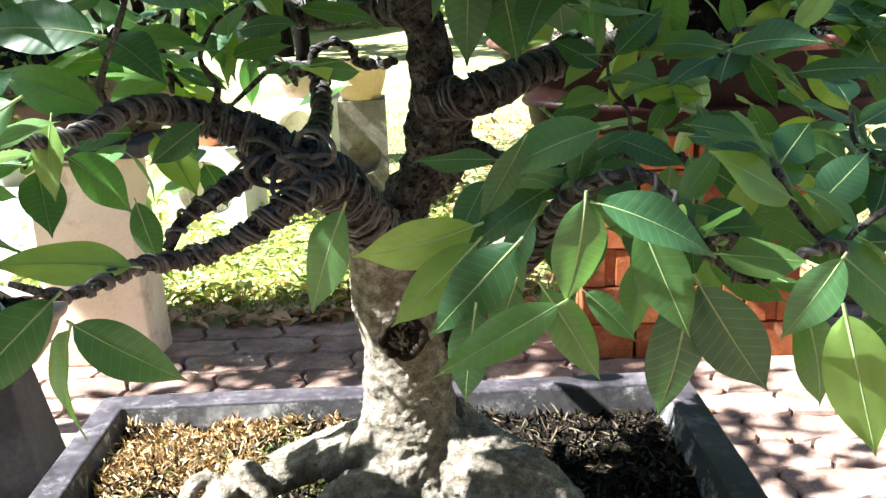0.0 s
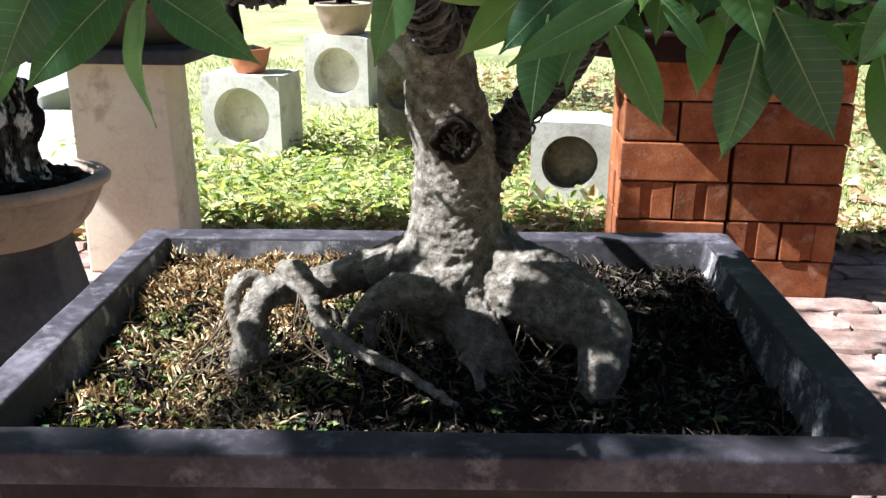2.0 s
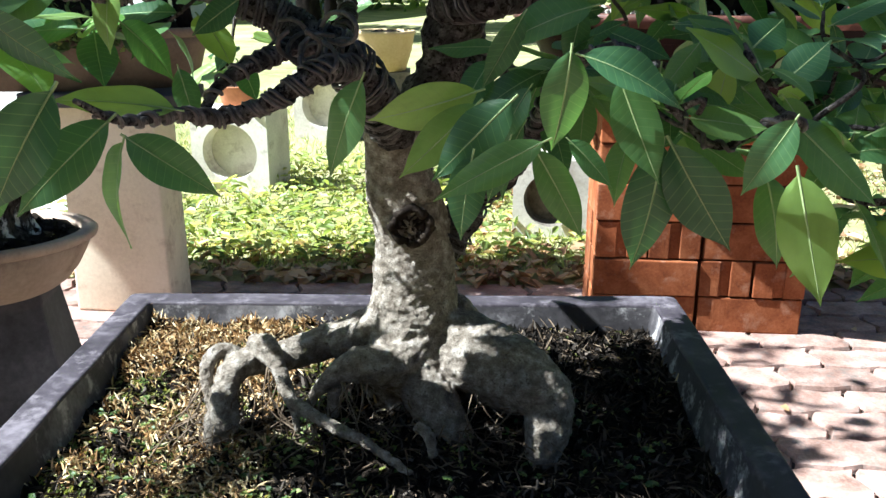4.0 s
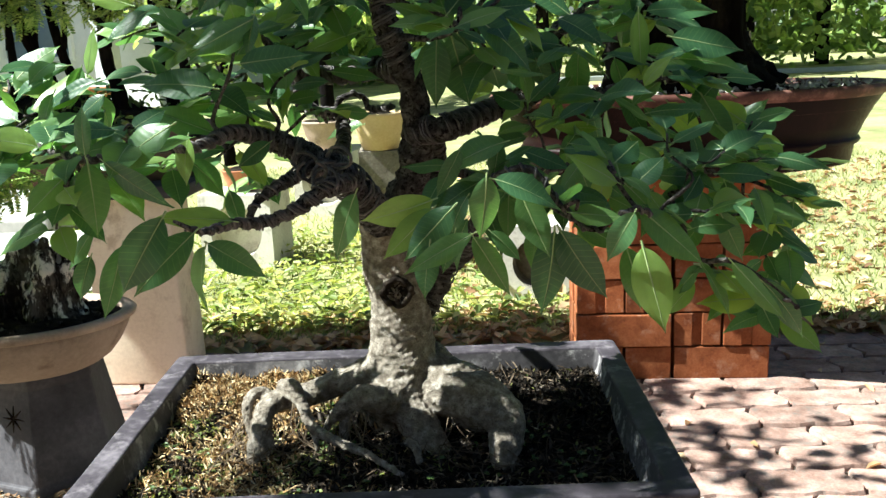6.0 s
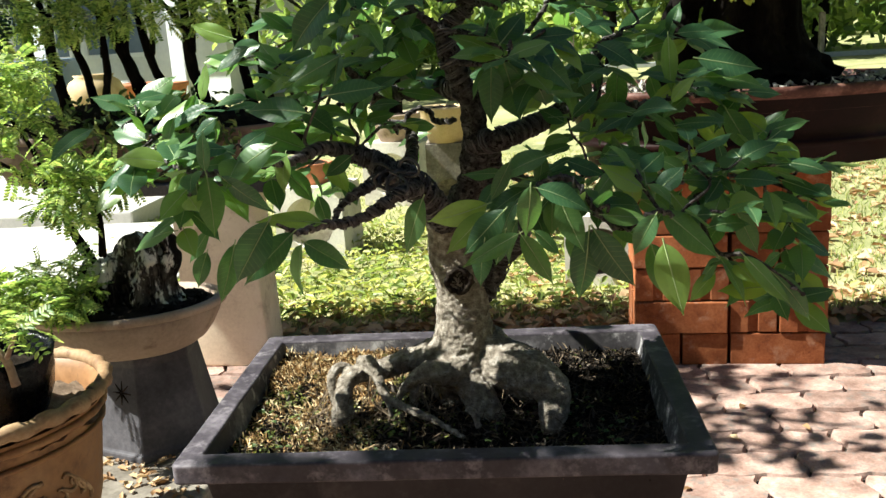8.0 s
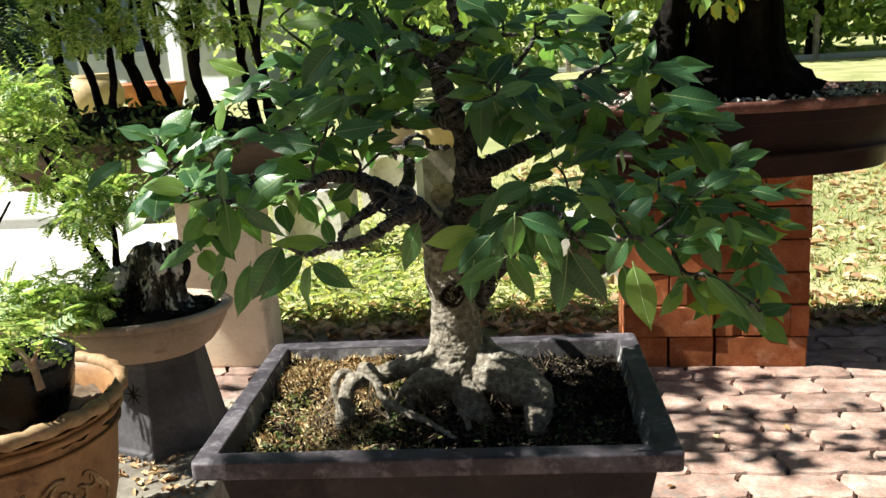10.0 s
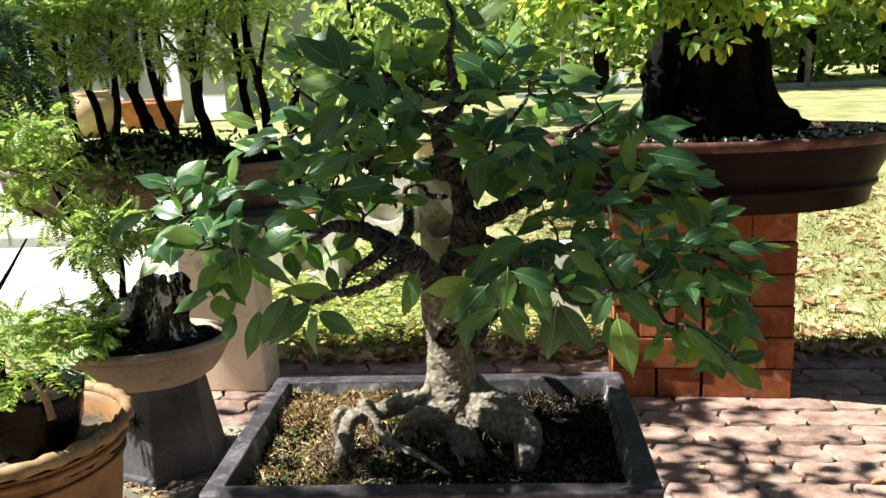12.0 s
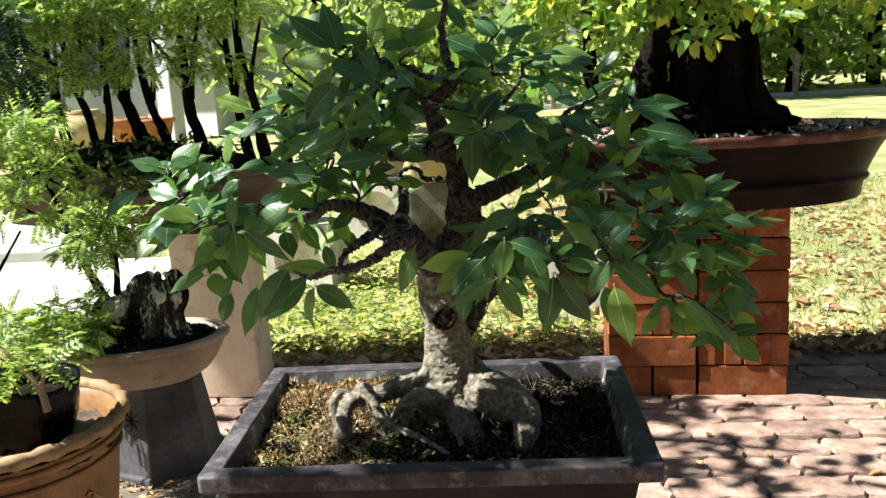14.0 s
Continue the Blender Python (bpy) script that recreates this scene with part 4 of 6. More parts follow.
# upper left pad
leaf(-0.110, -0.030, 0.930, -0.165, 0.941, 0.023)
leaf(-0.077, -0.080, 0.948, -0.032, 0.952, 0.019)
leaf(-0.070, -0.050, 0.979, -0.122, 0.956, 0.015)
leaf(-0.070, -0.050, 0.982, -0.080, 0.954, 0.016)
leaf(-0.123, 0.000, 0.971, -0.163, 0.950, 0.018)
leaf(-0.119, -0.010, 0.895, -0.166, 0.916, 0.017)
leaf(-0.117, 0.100, 1.016, -0.159, 0.991, 0.028)
leaf(-0.087, 0.100, 1.017, -0.113, 1.000, 0.023)
leaf(-0.014, 0.120, 0.969, -0.071, 0.955, 0.026)
leaf(-0.032, 0.100, 0.986, -0.085, 0.981, 0.023)
leaf(-0.033, 0.130, 1.013, -0.058, 0.999, 0.024)
leaf(-0.096, 0.200, 0.901, -0.091, 0.871, 0.019)
leaf(-0.044, 0.200, 0.870, -0.052, 0.834, 0.021)
leaf(-0.130, 0.100, 0.912, -0.104, 0.884, 0.017)
leaf(-0.184, 0.100, 0.992, -0.223, 0.987, 0.021)
leaf(-0.193, 0.100, 0.970, -0.233, 0.962, 0.017)
leaf(-0.219, 0.120, 1.000, -0.265, 1.016, 0.015)
leaf(-0.132, 0.040, 0.915, -0.163, 0.914, 0.012)
leaf(-0.192, 0.060, 0.953, -0.220, 0.933, 0.019)
leaf(-0.163, 0.150, 0.989, -0.190, 0.971, 0.018)
# front right pad
leaf(0.051, -0.050, 0.843, -0.001, 0.825, 0.018)
leaf(0.051, -0.060, 0.838, 0.016, 0.804, 0.016)
leaf(0.067, -0.080, 0.843, 0.032, 0.809, 0.021)
leaf(0.079, -0.120, 0.831, 0.035, 0.810, 0.013)
leaf(0.049, -0.090, 0.819, 0.042, 0.782, 0.016)
leaf(0.090, -0.110, 0.868, 0.087, 0.825, 0.020)
leaf(0.095, -0.110, 0.866, 0.137, 0.854, 0.016)
leaf(0.113, -0.100, 0.855, 0.129, 0.813, 0.021)
leaf(0.080, -0.060, 0.816, 0.107, 0.771, 0.015)
leaf(0.092, -0.100, 0.828, 0.113, 0.809, 0.016)
leaf(0.106, -0.050, 0.884, 0.061, 0.872, 0.019)
leaf(0.073, -0.050, 0.880, 0.054, 0.845, 0.011)
leaf(0.102, -0.040, 0.883, 0.097, 0.855, 0.019)
leaf(0.077, -0.050, 0.845, 0.059, 0.819, 0.016)
leaf(0.067, -0.070, 0.823, 0.057, 0.793, 0.011)
leaf(0.124, 0.020, 0.868, 0.159, 0.854, 0.018)
leaf(0.113, 0.000, 0.856, 0.137, 0.854, 0.013)
# low right pad
leaf(0.138, -0.080, 0.822, 0.133, 0.761, 0.022)
leaf(0.142, -0.080, 0.823, 0.171, 0.772, 0.022)
leaf(0.191, -0.100, 0.838, 0.172, 0.805, 0.018)
leaf(0.203, -0.060, 0.832, 0.250, 0.790, 0.024)
leaf(0.199, -0.090, 0.811, 0.212, 0.754, 0.028)
leaf(0.191, -0.070, 0.806, 0.205, 0.763, 0.021)
leaf(0.259, 0.000, 0.758, 0.236, 0.734, 0.022)
leaf(0.274, -0.050, 0.787, 0.314, 0.743, 0.014)
leaf(0.300, -0.040, 0.769, 0.347, 0.718, 0.015)
leaf(0.278, 0.000, 0.816, 0.298, 0.775, 0.018)
leaf(0.374, 0.100, 0.771, 0.367, 0.726, 0.030)
leaf(0.344, 0.100, 0.779, 0.385, 0.797, 0.024)
leaf(0.351, 0.120, 0.816, 0.391, 0.798, 0.008)
leaf(0.280, 0.050, 0.833, 0.234, 0.815, 0.016)
leaf(0.160, -0.020, 0.841, 0.193, 0.829, 0.020)
leaf(0.174, 0.020, 0.849, 0.206, 0.831, 0.019)
leaf(0.220, 0.000, 0.834, 0.244, 0.804, 0.021)
leaf(0.157, -0.040, 0.821, 0.194, 0.799, 0.022)
leaf(0.258, -0.020, 0.780, 0.287, 0.738, 0.009)
leaf(0.250, 0.080, 0.840, 0.276, 0.822, 0.019)
leaf(0.279, 0.050, 0.800, 0.254, 0.769, 0.024)
# back right pad
leaf(0.327, 0.150, 0.861, 0.358, 0.891, 0.017)
leaf(0.288, 0.100, 0.901, 0.312, 0.857, 0.024)
leaf(0.311, 0.120, 0.841, 0.372, 0.833, 0.024)
leaf(0.363, 0.120, 0.834, 0.411, 0.834, 0.008)
leaf(0.326, 0.150, 0.853, 0.395, 0.844, 0.007)
leaf(0.258, 0.090, 0.953, 0.321, 0.939, 0.023)
leaf(0.267, 0.100, 0.934, 0.327, 0.930, 0.016)
leaf(0.297, 0.100, 0.930, 0.269, 0.917, 0.012)
leaf(0.187, 0.160, 0.944, 0.182, 0.894, 0.021)
leaf(0.231, 0.100, 0.976, 0.234, 0.923, 0.013)
leaf(0.229, 0.060, 0.914, 0.243, 0.940, 0.017)
leaf(0.196, 0.150, 0.893, 0.207, 0.849, 0.027)
leaf(0.168, 0.150, 0.896, 0.163, 0.864, 0.022)
leaf(0.220, 0.120, 0.901, 0.244, 0.865, 0.026)
leaf(0.241, 0.120, 0.891, 0.268, 0.861, 0.024)
leaf(0.265, 0.130, 0.894, 0.295, 0.858, 0.022)
leaf(0.242, 0.150, 0.970, 0.209, 0.964, 0.027)
leaf(0.248, 0.150, 0.977, 0.286, 0.980, 0.027)
leaf(0.271, 0.130, 0.921, 0.314, 0.901, 0.028)
leaf(0.280, 0.100, 0.868, 0.291, 0.834, 0.021)
leaf(0.219, 0.150, 0.935, 0.230, 0.903, 0.025)
leaf(0.280, 0.100, 0.846, 0.244, 0.832, 0.020)
# middle pad
leaf(0.068, 0.060, 0.962, 0.089, 0.882, 0.029)
leaf(0.056, 0.060, 0.960, 0.052, 0.906, 0.021)
leaf(0.089, 0.040, 0.974, 0.135, 0.942, 0.031)
leaf(0.069, 0.070, 0.970, 0.050, 1.010, 0.022)
leaf(0.093, 0.070, 0.982, 0.138, 0.985, 0.021)
leaf(0.077, 0.070, 0.978, 0.088, 1.008, 0.020)
leaf(0.139, 0.120, 0.951, 0.152, 0.908, 0.026)
leaf(0.141, 0.150, 0.875, 0.113, 0.871, 0.012)
leaf(0.052, 0.080, 0.957, 0.031, 0.932, 0.017)
leaf(0.128, 0.130, 0.938, 0.143, 0.897, 0.020)
leaf(0.039, 0.120, 0.962, 0.027, 0.990, 0.018)
# crown
leaf(-0.090, 0.040, 1.061, -0.099, 1.116, 0.034)
leaf(-0.095, 0.040, 1.067, -0.153, 1.113, 0.020)
leaf(-0.100, 0.050, 1.068, -0.132, 1.091, 0.023)
leaf(-0.092, 0.040, 1.054, -0.149, 1.053, 0.017)
leaf(-0.078, 0.070, 1.054, -0.059, 1.083, 0.024)
leaf(-0.055, 0.070, 1.066, -0.039, 1.114, 0.016)
leaf(-0.053, 0.130, 1.073, 0.017, 1.076, 0.033)
leaf(-0.044, 0.130, 1.070, -0.038, 1.038, 0.023)
leaf(-0.090, 0.000, 1.045, -0.038, 1.031, 0.023)
leaf(-0.082, -0.020, 1.027, -0.126, 0.988, 0.032)
leaf(-0.080, 0.000, 0.989, -0.070, 1.021, 0.023)
leaf(-0.074, -0.030, 0.977, -0.130, 0.955, 0.022)
leaf(-0.077, -0.030, 0.981, -0.075, 0.951, 0.020)
leaf(0.021, 0.200, 1.074, 0.076, 1.049, 0.026)
leaf(0.022, 0.200, 1.066, 0.039, 1.024, 0.021)
leaf(0.089, 0.200, 1.062, 0.107, 1.116, 0.024)
leaf(0.100, 0.200, 1.050, 0.121, 1.086, 0.030)
leaf(0.119, 0.200, 1.061, 0.160, 1.082, 0.012)
leaf(0.122, 0.220, 1.035, 0.186, 1.040, 0.034)
leaf(0.148, 0.220, 1.044, 0.237, 1.038, 0.043)
leaf(0.191, 0.250, 0.977, 0.148, 1.013, 0.035)
leaf(0.197, 0.250, 0.977, 0.240, 1.007, 0.019)
leaf(0.217, 0.220, 0.951, 0.255, 0.996, 0.042)
leaf(0.264, 0.190, 0.974, 0.326, 0.983, 0.018)
leaf(0.253, 0.190, 0.938, 0.343, 0.931, 0.027)
leaf(0.250, 0.220, 0.977, 0.261, 1.009, 0.020)
leaf(0.072, 0.200, 0.969, 0.144, 0.975, 0.027)
leaf(0.063, 0.180, 0.953, 0.023, 1.014, 0.031)
leaf(0.112, 0.150, 0.955, 0.148, 0.906, 0.028)
leaf(-0.033, 0.130, 1.001, -0.057, 1.013, 0.023)
leaf(-0.014, 0.150, 0.994, -0.037, 0.970, 0.022)
leaf(-0.052, 0.130, 1.023, -0.021, 1.029, 0.024)
leaf(-0.165, 0.050, 1.023, -0.134, 1.002, 0.023)
leaf(-0.181, 0.050, 0.991, -0.216, 0.973, 0.024)
leaf(-0.056, 0.050, 0.983, -0.083, 0.975, 0.024)
# apex
leaf(0.024, 0.100, 1.109, -0.021, 1.117, 0.013)
leaf(0.033, 0.100, 1.112, 0.020, 1.146, 0.024)
leaf(0.053, 0.100, 1.104, 0.095, 1.140, 0.020)
leaf(0.067, 0.100, 1.100, 0.043, 1.128, 0.022)
leaf(0.026, 0.100, 1.099, -0.005, 1.084, 0.017)
leaf(-0.021, 0.100, 1.114, -0.053, 1.143, 0.021)
leaf(0.050, 0.130, 1.079, 0.028, 1.120, 0.016)


BOUGH_POINTS = [Vector(q[:3]) for pts, _, _ in BOUGHS.values() for q in smooth_path(pts, 4)]


def cluster(x, y, z):
    """A twig from the nearest bough with a whorl of leaves at its end."""
    tip = Vector((x, y, z))
    root = min(BOUGH_POINTS, key=lambda q: (q - tip).length)
    out = (tip - root).normalized()
    bm = bmesh.new()
    mid = root.lerp(tip, 0.55) + Vector((leaf_rng.gauss(0, 0.008), leaf_rng.gauss(0, 0.008), leaf_rng.gauss(0, 0.008)))
    wob = [Vector((leaf_rng.gauss(0, 0.009), leaf_rng.gauss(0, 0.009), leaf_rng.gauss(0, 0.006))) for _ in range(2)]
    tube(bm, [(*root, 0.0019), (*(root.lerp(tip, 0.28) + wob[0]), 0.0017), (*mid, 0.0014), (*(root.lerp(tip, 0.8) + wob[1] * 0.5), 0.0012), (*tip, 0.0009)], 7, 5, 0.3, x * 50)
    tree_part("twig", bm, M_STEM)
    turn = leaf_rng.uniform(0, 6.28)
    for k in range(7):
        a = turn + 2.4 * k
        d = (Vector((math.cos(a), math.sin(a), leaf_rng.uniform(-0.45, 0.45))) + out * 0.55).normalized()
        b = tip - out * 0.005 * k
        size = leaf_rng.uniform(0.034, 0.054)
        put_leaf(b + d * 0.006, b + d * size, size * leaf_rng.uniform(0.45, 0.56), Vector((d.x * 0.3 + leaf_rng.gauss(0, 0.25), -0.45 + leaf_rng.gauss(0, 0.2), 0.9)))


# whorls at the twig ends
cluster(-0.310, 0.060, 0.940)
cluster(-0.281, 0.020, 0.912)
cluster(-0.305, 0.000, 0.871)
cluster(-0.238, -0.050, 0.893)
cluster(-0.257, 0.100, 0.932)
cluster(-0.211, -0.080, 0.868)
cluster(-0.231, 0.120, 0.971)
cluster(-0.171, 0.000, 0.944)
cluster(-0.174, -0.050, 0.903)
cluster(-0.170, 0.120, 1.010)
cluster(-0.137, 0.000, 0.974)
cluster(-0.126, 0.020, 0.927)
cluster(-0.120, 0.050, 1.006)
cluster(-0.158, 0.100, 1.090)
cluster(-0.100, 0.080, 1.087)
cluster(-0.084, 0.050, 1.043)
cluster(-0.063, 0.100, 1.085)
cluster(-0.088, -0.020, 0.975)
cluster(-0.065, 0.000, 1.002)
cluster(-0.053, 0.100, 1.039)
cluster(-0.065, 0.050, 0.939)
cluster(-0.026, 0.120, 1.076)
cluster(0.055, 0.050, 0.999)
cluster(0.068, 0.000, 0.966)
cluster(0.094, 0.150, 1.083)
cluster(0.086, 0.120, 1.038)
cluster(0.117, 0.080, 0.974)
cluster(0.134, 0.180, 1.047)
cluster(0.163, 0.200, 1.010)
cluster(0.170, 0.100, 0.950)
cluster(0.212, 0.200, 1.029)
cluster(0.221, 0.150, 0.976)
cluster(0.185, 0.050, 0.904)
cluster(0.244, 0.120, 0.938)
cluster(0.272, 0.180, 0.971)
cluster(0.280, 0.100, 0.913)
cluster(0.316, 0.120, 0.915)
cluster(0.235, 0.000, 0.880)
cluster(0.286, 0.020, 0.862)
cluster(0.337, 0.060, 0.852)
cluster(0.317, 0.020, 0.810)
cluster(0.262, -0.020, 0.822)
cluster(0.183, -0.040, 0.866)
cluster(0.128, 0.060, 0.905)
cluster(0.103, 0.050, 0.933)
cluster(0.048, 0.080, 1.035)
cluster(0.351, 0.080, 0.737)
cluster(0.290, 0.000, 0.765)
cluster(-0.166, 0.000, 0.867)
cluster(-0.137, 0.050, 0.868)
cluster(-0.107, 0.080, 0.895)
cluster(-0.082, 0.120, 0.958)
cluster(-0.036, 0.100, 0.992)
cluster(-0.048, 0.150, 0.895)
cluster(-0.142, 0.100, 0.949)
cluster(-0.191, 0.080, 0.898)
cluster(-0.206, 0.000, 0.861)
cluster(-0.238, 0.050, 0.892)
cluster(-0.133, 0.150, 0.831)
cluster(-0.024, 0.160, 0.943)
cluster(-0.225, -0.070, 0.835)
cluster(0.148, -0.050, 0.839)
cluster(0.101, 0.000, 0.859)
cluster(0.350, 0.050, 0.774)
cluster(0.375, 0.080, 0.806)
cluster(0.344, 0.060, 0.709)
cluster(0.307, 0.020, 0.738)
cluster(0.385, 0.100, 0.842)
cluster(0.333, 0.100, 0.877)
# inner leaves on the twigs between the pads
PADS = (
    (-0.22, 0.03, 0.93, 0.07, 0.08, 0.04, 14), (-0.10, 0.13, 0.96, 0.08, 0.08, 0.05, 24), (0.10, 0.00, 0.85, 0.05, 0.07, 0.035, 14), (0.18, 0.04, 0.84, 0.09, 0.10, 0.045, 44),
    (0.22, 0.13, 0.89, 0.08, 0.07, 0.05, 24), (0.12, 0.16, 0.96, 0.07, 0.07, 0.045, 14), (-0.06, 0.10, 1.02, 0.07, 0.07, 0.045, 20), (0.27, 0.07, 0.83, 0.06, 0.08, 0.04, 26),
    (-0.02, 0.28, 1.00, 0.10, 0.09, 0.06, 10), (0.13, 0.27, 0.97, 0.10, 0.09, 0.06, 10),
)
for cx, cy, cz, rx, ry, rz, count in PADS:
    for i in range(count):
        u = Vector((leaf_rng.gauss(0, 0.5), leaf_rng.gauss(0, 0.5), leaf_rng.gauss(0, 0.5)))
        b = Vector((cx + u.x * rx, cy + u.y * ry, cz + u.z * rz))
        d = Vector((u.x + leaf_rng.uniform(-0.6, 0.6), u.y + leaf_rng.uniform(-0.8, 0.4), leaf_rng.uniform(-0.9, 0.35))).normalized()
        size = leaf_rng.uniform(0.030, 0.050)
        put_leaf(b, b + d * size, size * leaf_rng.uniform(0.38, 0.5), Vector((leaf_rng.uniform(-0.5, 0.5), -0.6, 0.8)))

inner = raw("inner_leaves", inner_v, inner_f, (M_LEAFIN, M_RIB), ficus, "denser leaves inside the crown")
inner.matrix_parent_inverse = INV
inner.data.polygons.foreach_set("material_index", inner_m)
inner.data.uv_layers.new(name="blade").data.foreach_set("uv", inner_uv)
tagged(inner, "denser leaves inside the crown", kind="stuff")

# ---- brick pillar and large potted tree ----
PIL = pose(0.64, 1.665, 0, 0, 0, -2.6)
pillar = thing("brick_pillar", (0, 0, 0), "red brick pillar of dry-stacked bricks carrying a large pot", "pillar")
pillar.matrix_basis = PIL
BW, BH, GAP = 0.2665, 0.0985, 0.006


def brick_mesh(w, d, h):
    bm = bmesh.new()
    box(bm, (0, 0, 0), (w, d, h), 0.0035)
    for v in bm.verts:
        v.co += Vector((noise.noise(v.co * 31), noise.noise(v.co * 29 + Vector((3, 0, 0))), noise.noise(v.co * 27))) * 0.0016
    me = bpy.data.meshes.new("brick")
    bmesh.ops.recalc_face_normals(bm, faces=bm.faces)
    bm.to_mesh(me)
    bm.free()
    me.materials.append(M_BRICK)
    return me


FULL = brick_mesh(BW - GAP, 0.125, BH - 0.004)
HALF = brick_mesh(BW / 2 - GAP, 0.125, BH - 0.004)


def channel_brick():
    """A half-width block, its face split by a recessed upright channel."""
    bm = bmesh.new()
    w, h = BW / 2 - 0.004, BH - 0.004
    box(bm, (0, 0, 0), (0.052, 0.125, h), 0.003)
    box(bm, (w - 0.052, 0, 0), (w, 0.125, h), 0.003)
    box(bm, (0.051, 0.007, 0.001), (w - 0.051, 0.118, h - 0.001))
    for v in bm.verts:
        v.co += Vector((noise.noise(v.co * 31), noise.noise(v.co * 29 + Vector((3, 0, 0))), noise.noise(v.co * 27))) * 0.0013
    me = bpy.data.meshes.new("brick")
    bm.to_mesh(me)
    bm.free()
    me.materials.append(M_BRICK)
    return me


SPLIT = channel_brick()
brick_rng = random.Random(5)


def brick(me, x, y, z):
    ob = new("brick", me)
    ob.parent = pillar
    ob.matrix_basis = pose(x + brick_rng.uniform(-0.0025, 0.0025), y + brick_rng.uniform(-0.004, 0.004), z, 0, 0, brick_rng.uniform(-0.8, 0.8))


COURSES = (("hh", "F"), ("F", "cc"), ("cc", "F"), ("F", "hh"), ("hh", "F"), ("F", "hh"))
for row, pair in enumerate(COURSES):
    for col, kind in enumerate(pair):
        x = -BW + col * (BW + 0.004)
        for back in (0, 1):
            u = x
            for c in kind if back == 0 else "F":
                me, w = {"F": (FULL, BW), "h": (HALF, BW / 2), "c": (SPLIT, BW / 2)}[c]
                if u + w <= x + BW + 0.02:
                    brick(me, u, 0.004 + 0.128 * back, row * BH)
                u += w

POT = (0.70, 1.80, 6 * BH)
pot = thing("large_bonsai_pot", POT, "large dark brown glazed oval bonsai pot on a brick pillar", "plant pot")
bm = bmesh.new()
lathe(bm, [(0.30, 0.0), (0.438, 0.002), (0.442, 0.006), (0.450, 0.050), (0.460, 0.055), (0.466, 0.063), (0.462, 0.071), (0.457, 0.074), (0.472, 0.108), (0.496, 0.152), (0.520, 0.186)], 72, 0.58)
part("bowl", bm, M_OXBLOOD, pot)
bm = bmesh.new()
lathe(bm, [(0.518, 0.184), (0.545, 0.196), (0.550, 0.208), (0.542, 0.216), (0.515, 0.215), (0.505, 0.20), (0.495, 0.15)], 72, 0.58)
part("rim", bm, M_RIMCLAY, pot, "reddish-brown rolled rim, lighter than the bowl")
bm = bmesh.new()
disc(bm, 0.50, 0.195, 0.58, 0.02)
tagged(part("pot_soil", bm, M_SOIL, matrix=Matrix.Translation(POT)), "dark soil with pale pebbles in the large pot", "soil", kind="stuff")
n = 700
a, r = rng.uniform(0, 2 * math.pi, n), 0.49 * np.sqrt(rng.random(n))
scatter_blades("pebbles", np.stack([POT[0] + r * np.cos(a), POT[1] + 0.58 * r * np.sin(a), np.full(n, POT[2] + 0.212)], 1), unit(n) * [1, 1, 0.4] + [0, 0, 0.3], unit(n), rng.uniform(0.008, 0.02, n), rng.uniform(0.006, 0.014, n), M_CONCRETE, None, "pale pebbles scattered on the soil of the pot", "pebbles", True)

big = thing("potted_tree", (0.68, 1.80, POT[2] + 0.2), "thick black-trunked tree with glossy yellow-green leaves in a large pot", "bonsai tree")


def local(bm_obj, owner):
    bm_obj.parent = owner
    bm_obj.matrix_parent_inverse = Matrix.Translation(owner.location).inverted()
    return bm_obj


bm = bmesh.new()
tube(bm, [(0.73, 1.80, 0.77, 0.23), (0.725, 1.80, 0.83, 0.165), (0.715, 1.80, 0.92, 0.128), (0.71, 1.80, 1.08, 0.115), (0.70, 1.82, 1.25, 0.11), (0.69, 1.84, 1.5, 0.08)], 28, 6, 0.3)
for k in range(7):
    a = k * 0.9
    tube(bm, [(0.73 + 0.20 * math.cos(a), 1.80 + 0.16 * math.sin(a), 0.79, 0.05), (0.72 + 0.12 * math.cos(a), 1.80 + 0.11 * math.sin(a), 0.90, 0.035), (0.715 + 0.095 * math.cos(a + 0.2), 1.80 + 0.09 * math.sin(a + 0.2), 1.15, 0.03)], 8, 5, 0.4, k)
tube(bm, [(0.53, 1.77, 0.78, 0.075), (0.515, 1.76, 0.90, 0.05), (0.53, 1.78, 1.02, 0.045), (0.60, 1.8, 1.14, 0.05)], 14, 5, 0.4, 3)
tube(bm, [(0.67, 1.8, 1.1, 0.07), (0.52, 1.78, 1.24, 0.045), (0.32, 1.7, 1.34, 0.025), (0.18, 1.65, 1.40, 0.012)], 10, 5, 0.2, 6)
tube(bm, [(0.68, 1.8, 1.12, 0.07), (0.86, 1.76, 1.25, 0.045), (1.10, 1.70, 1.30, 0.025), (1.3, 1.66, 1.28, 0.012)], 10, 5, 0.2, 9)
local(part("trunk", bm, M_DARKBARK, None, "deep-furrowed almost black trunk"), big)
tuft = random.Random(31)
TUFTS = [(0.62, 1.52, 1.08, 0.08, 0.06, 0.045), (0.40, 1.56, 1.11, 0.09, 0.07, 0.05), (0.80, 1.50, 1.13, 0.07, 0.06, 0.04), (1.22, 1.55, 1.08, 0.11, 0.08, 0.05), (1.42, 1.60, 1.10, 0.10, 0.08, 0.06)]
for k in range(34):
    x = 0.12 + 1.36 * (k + tuft.random()) / 34
    r = tuft.uniform(0.055, 0.11)
    TUFTS.append((x, 1.62 + tuft.uniform(-0.16, 0.18), 1.15 + tuft.random() * 0.24 + 0.03 * math.sin(x * 9), r, r, r * 0.62))
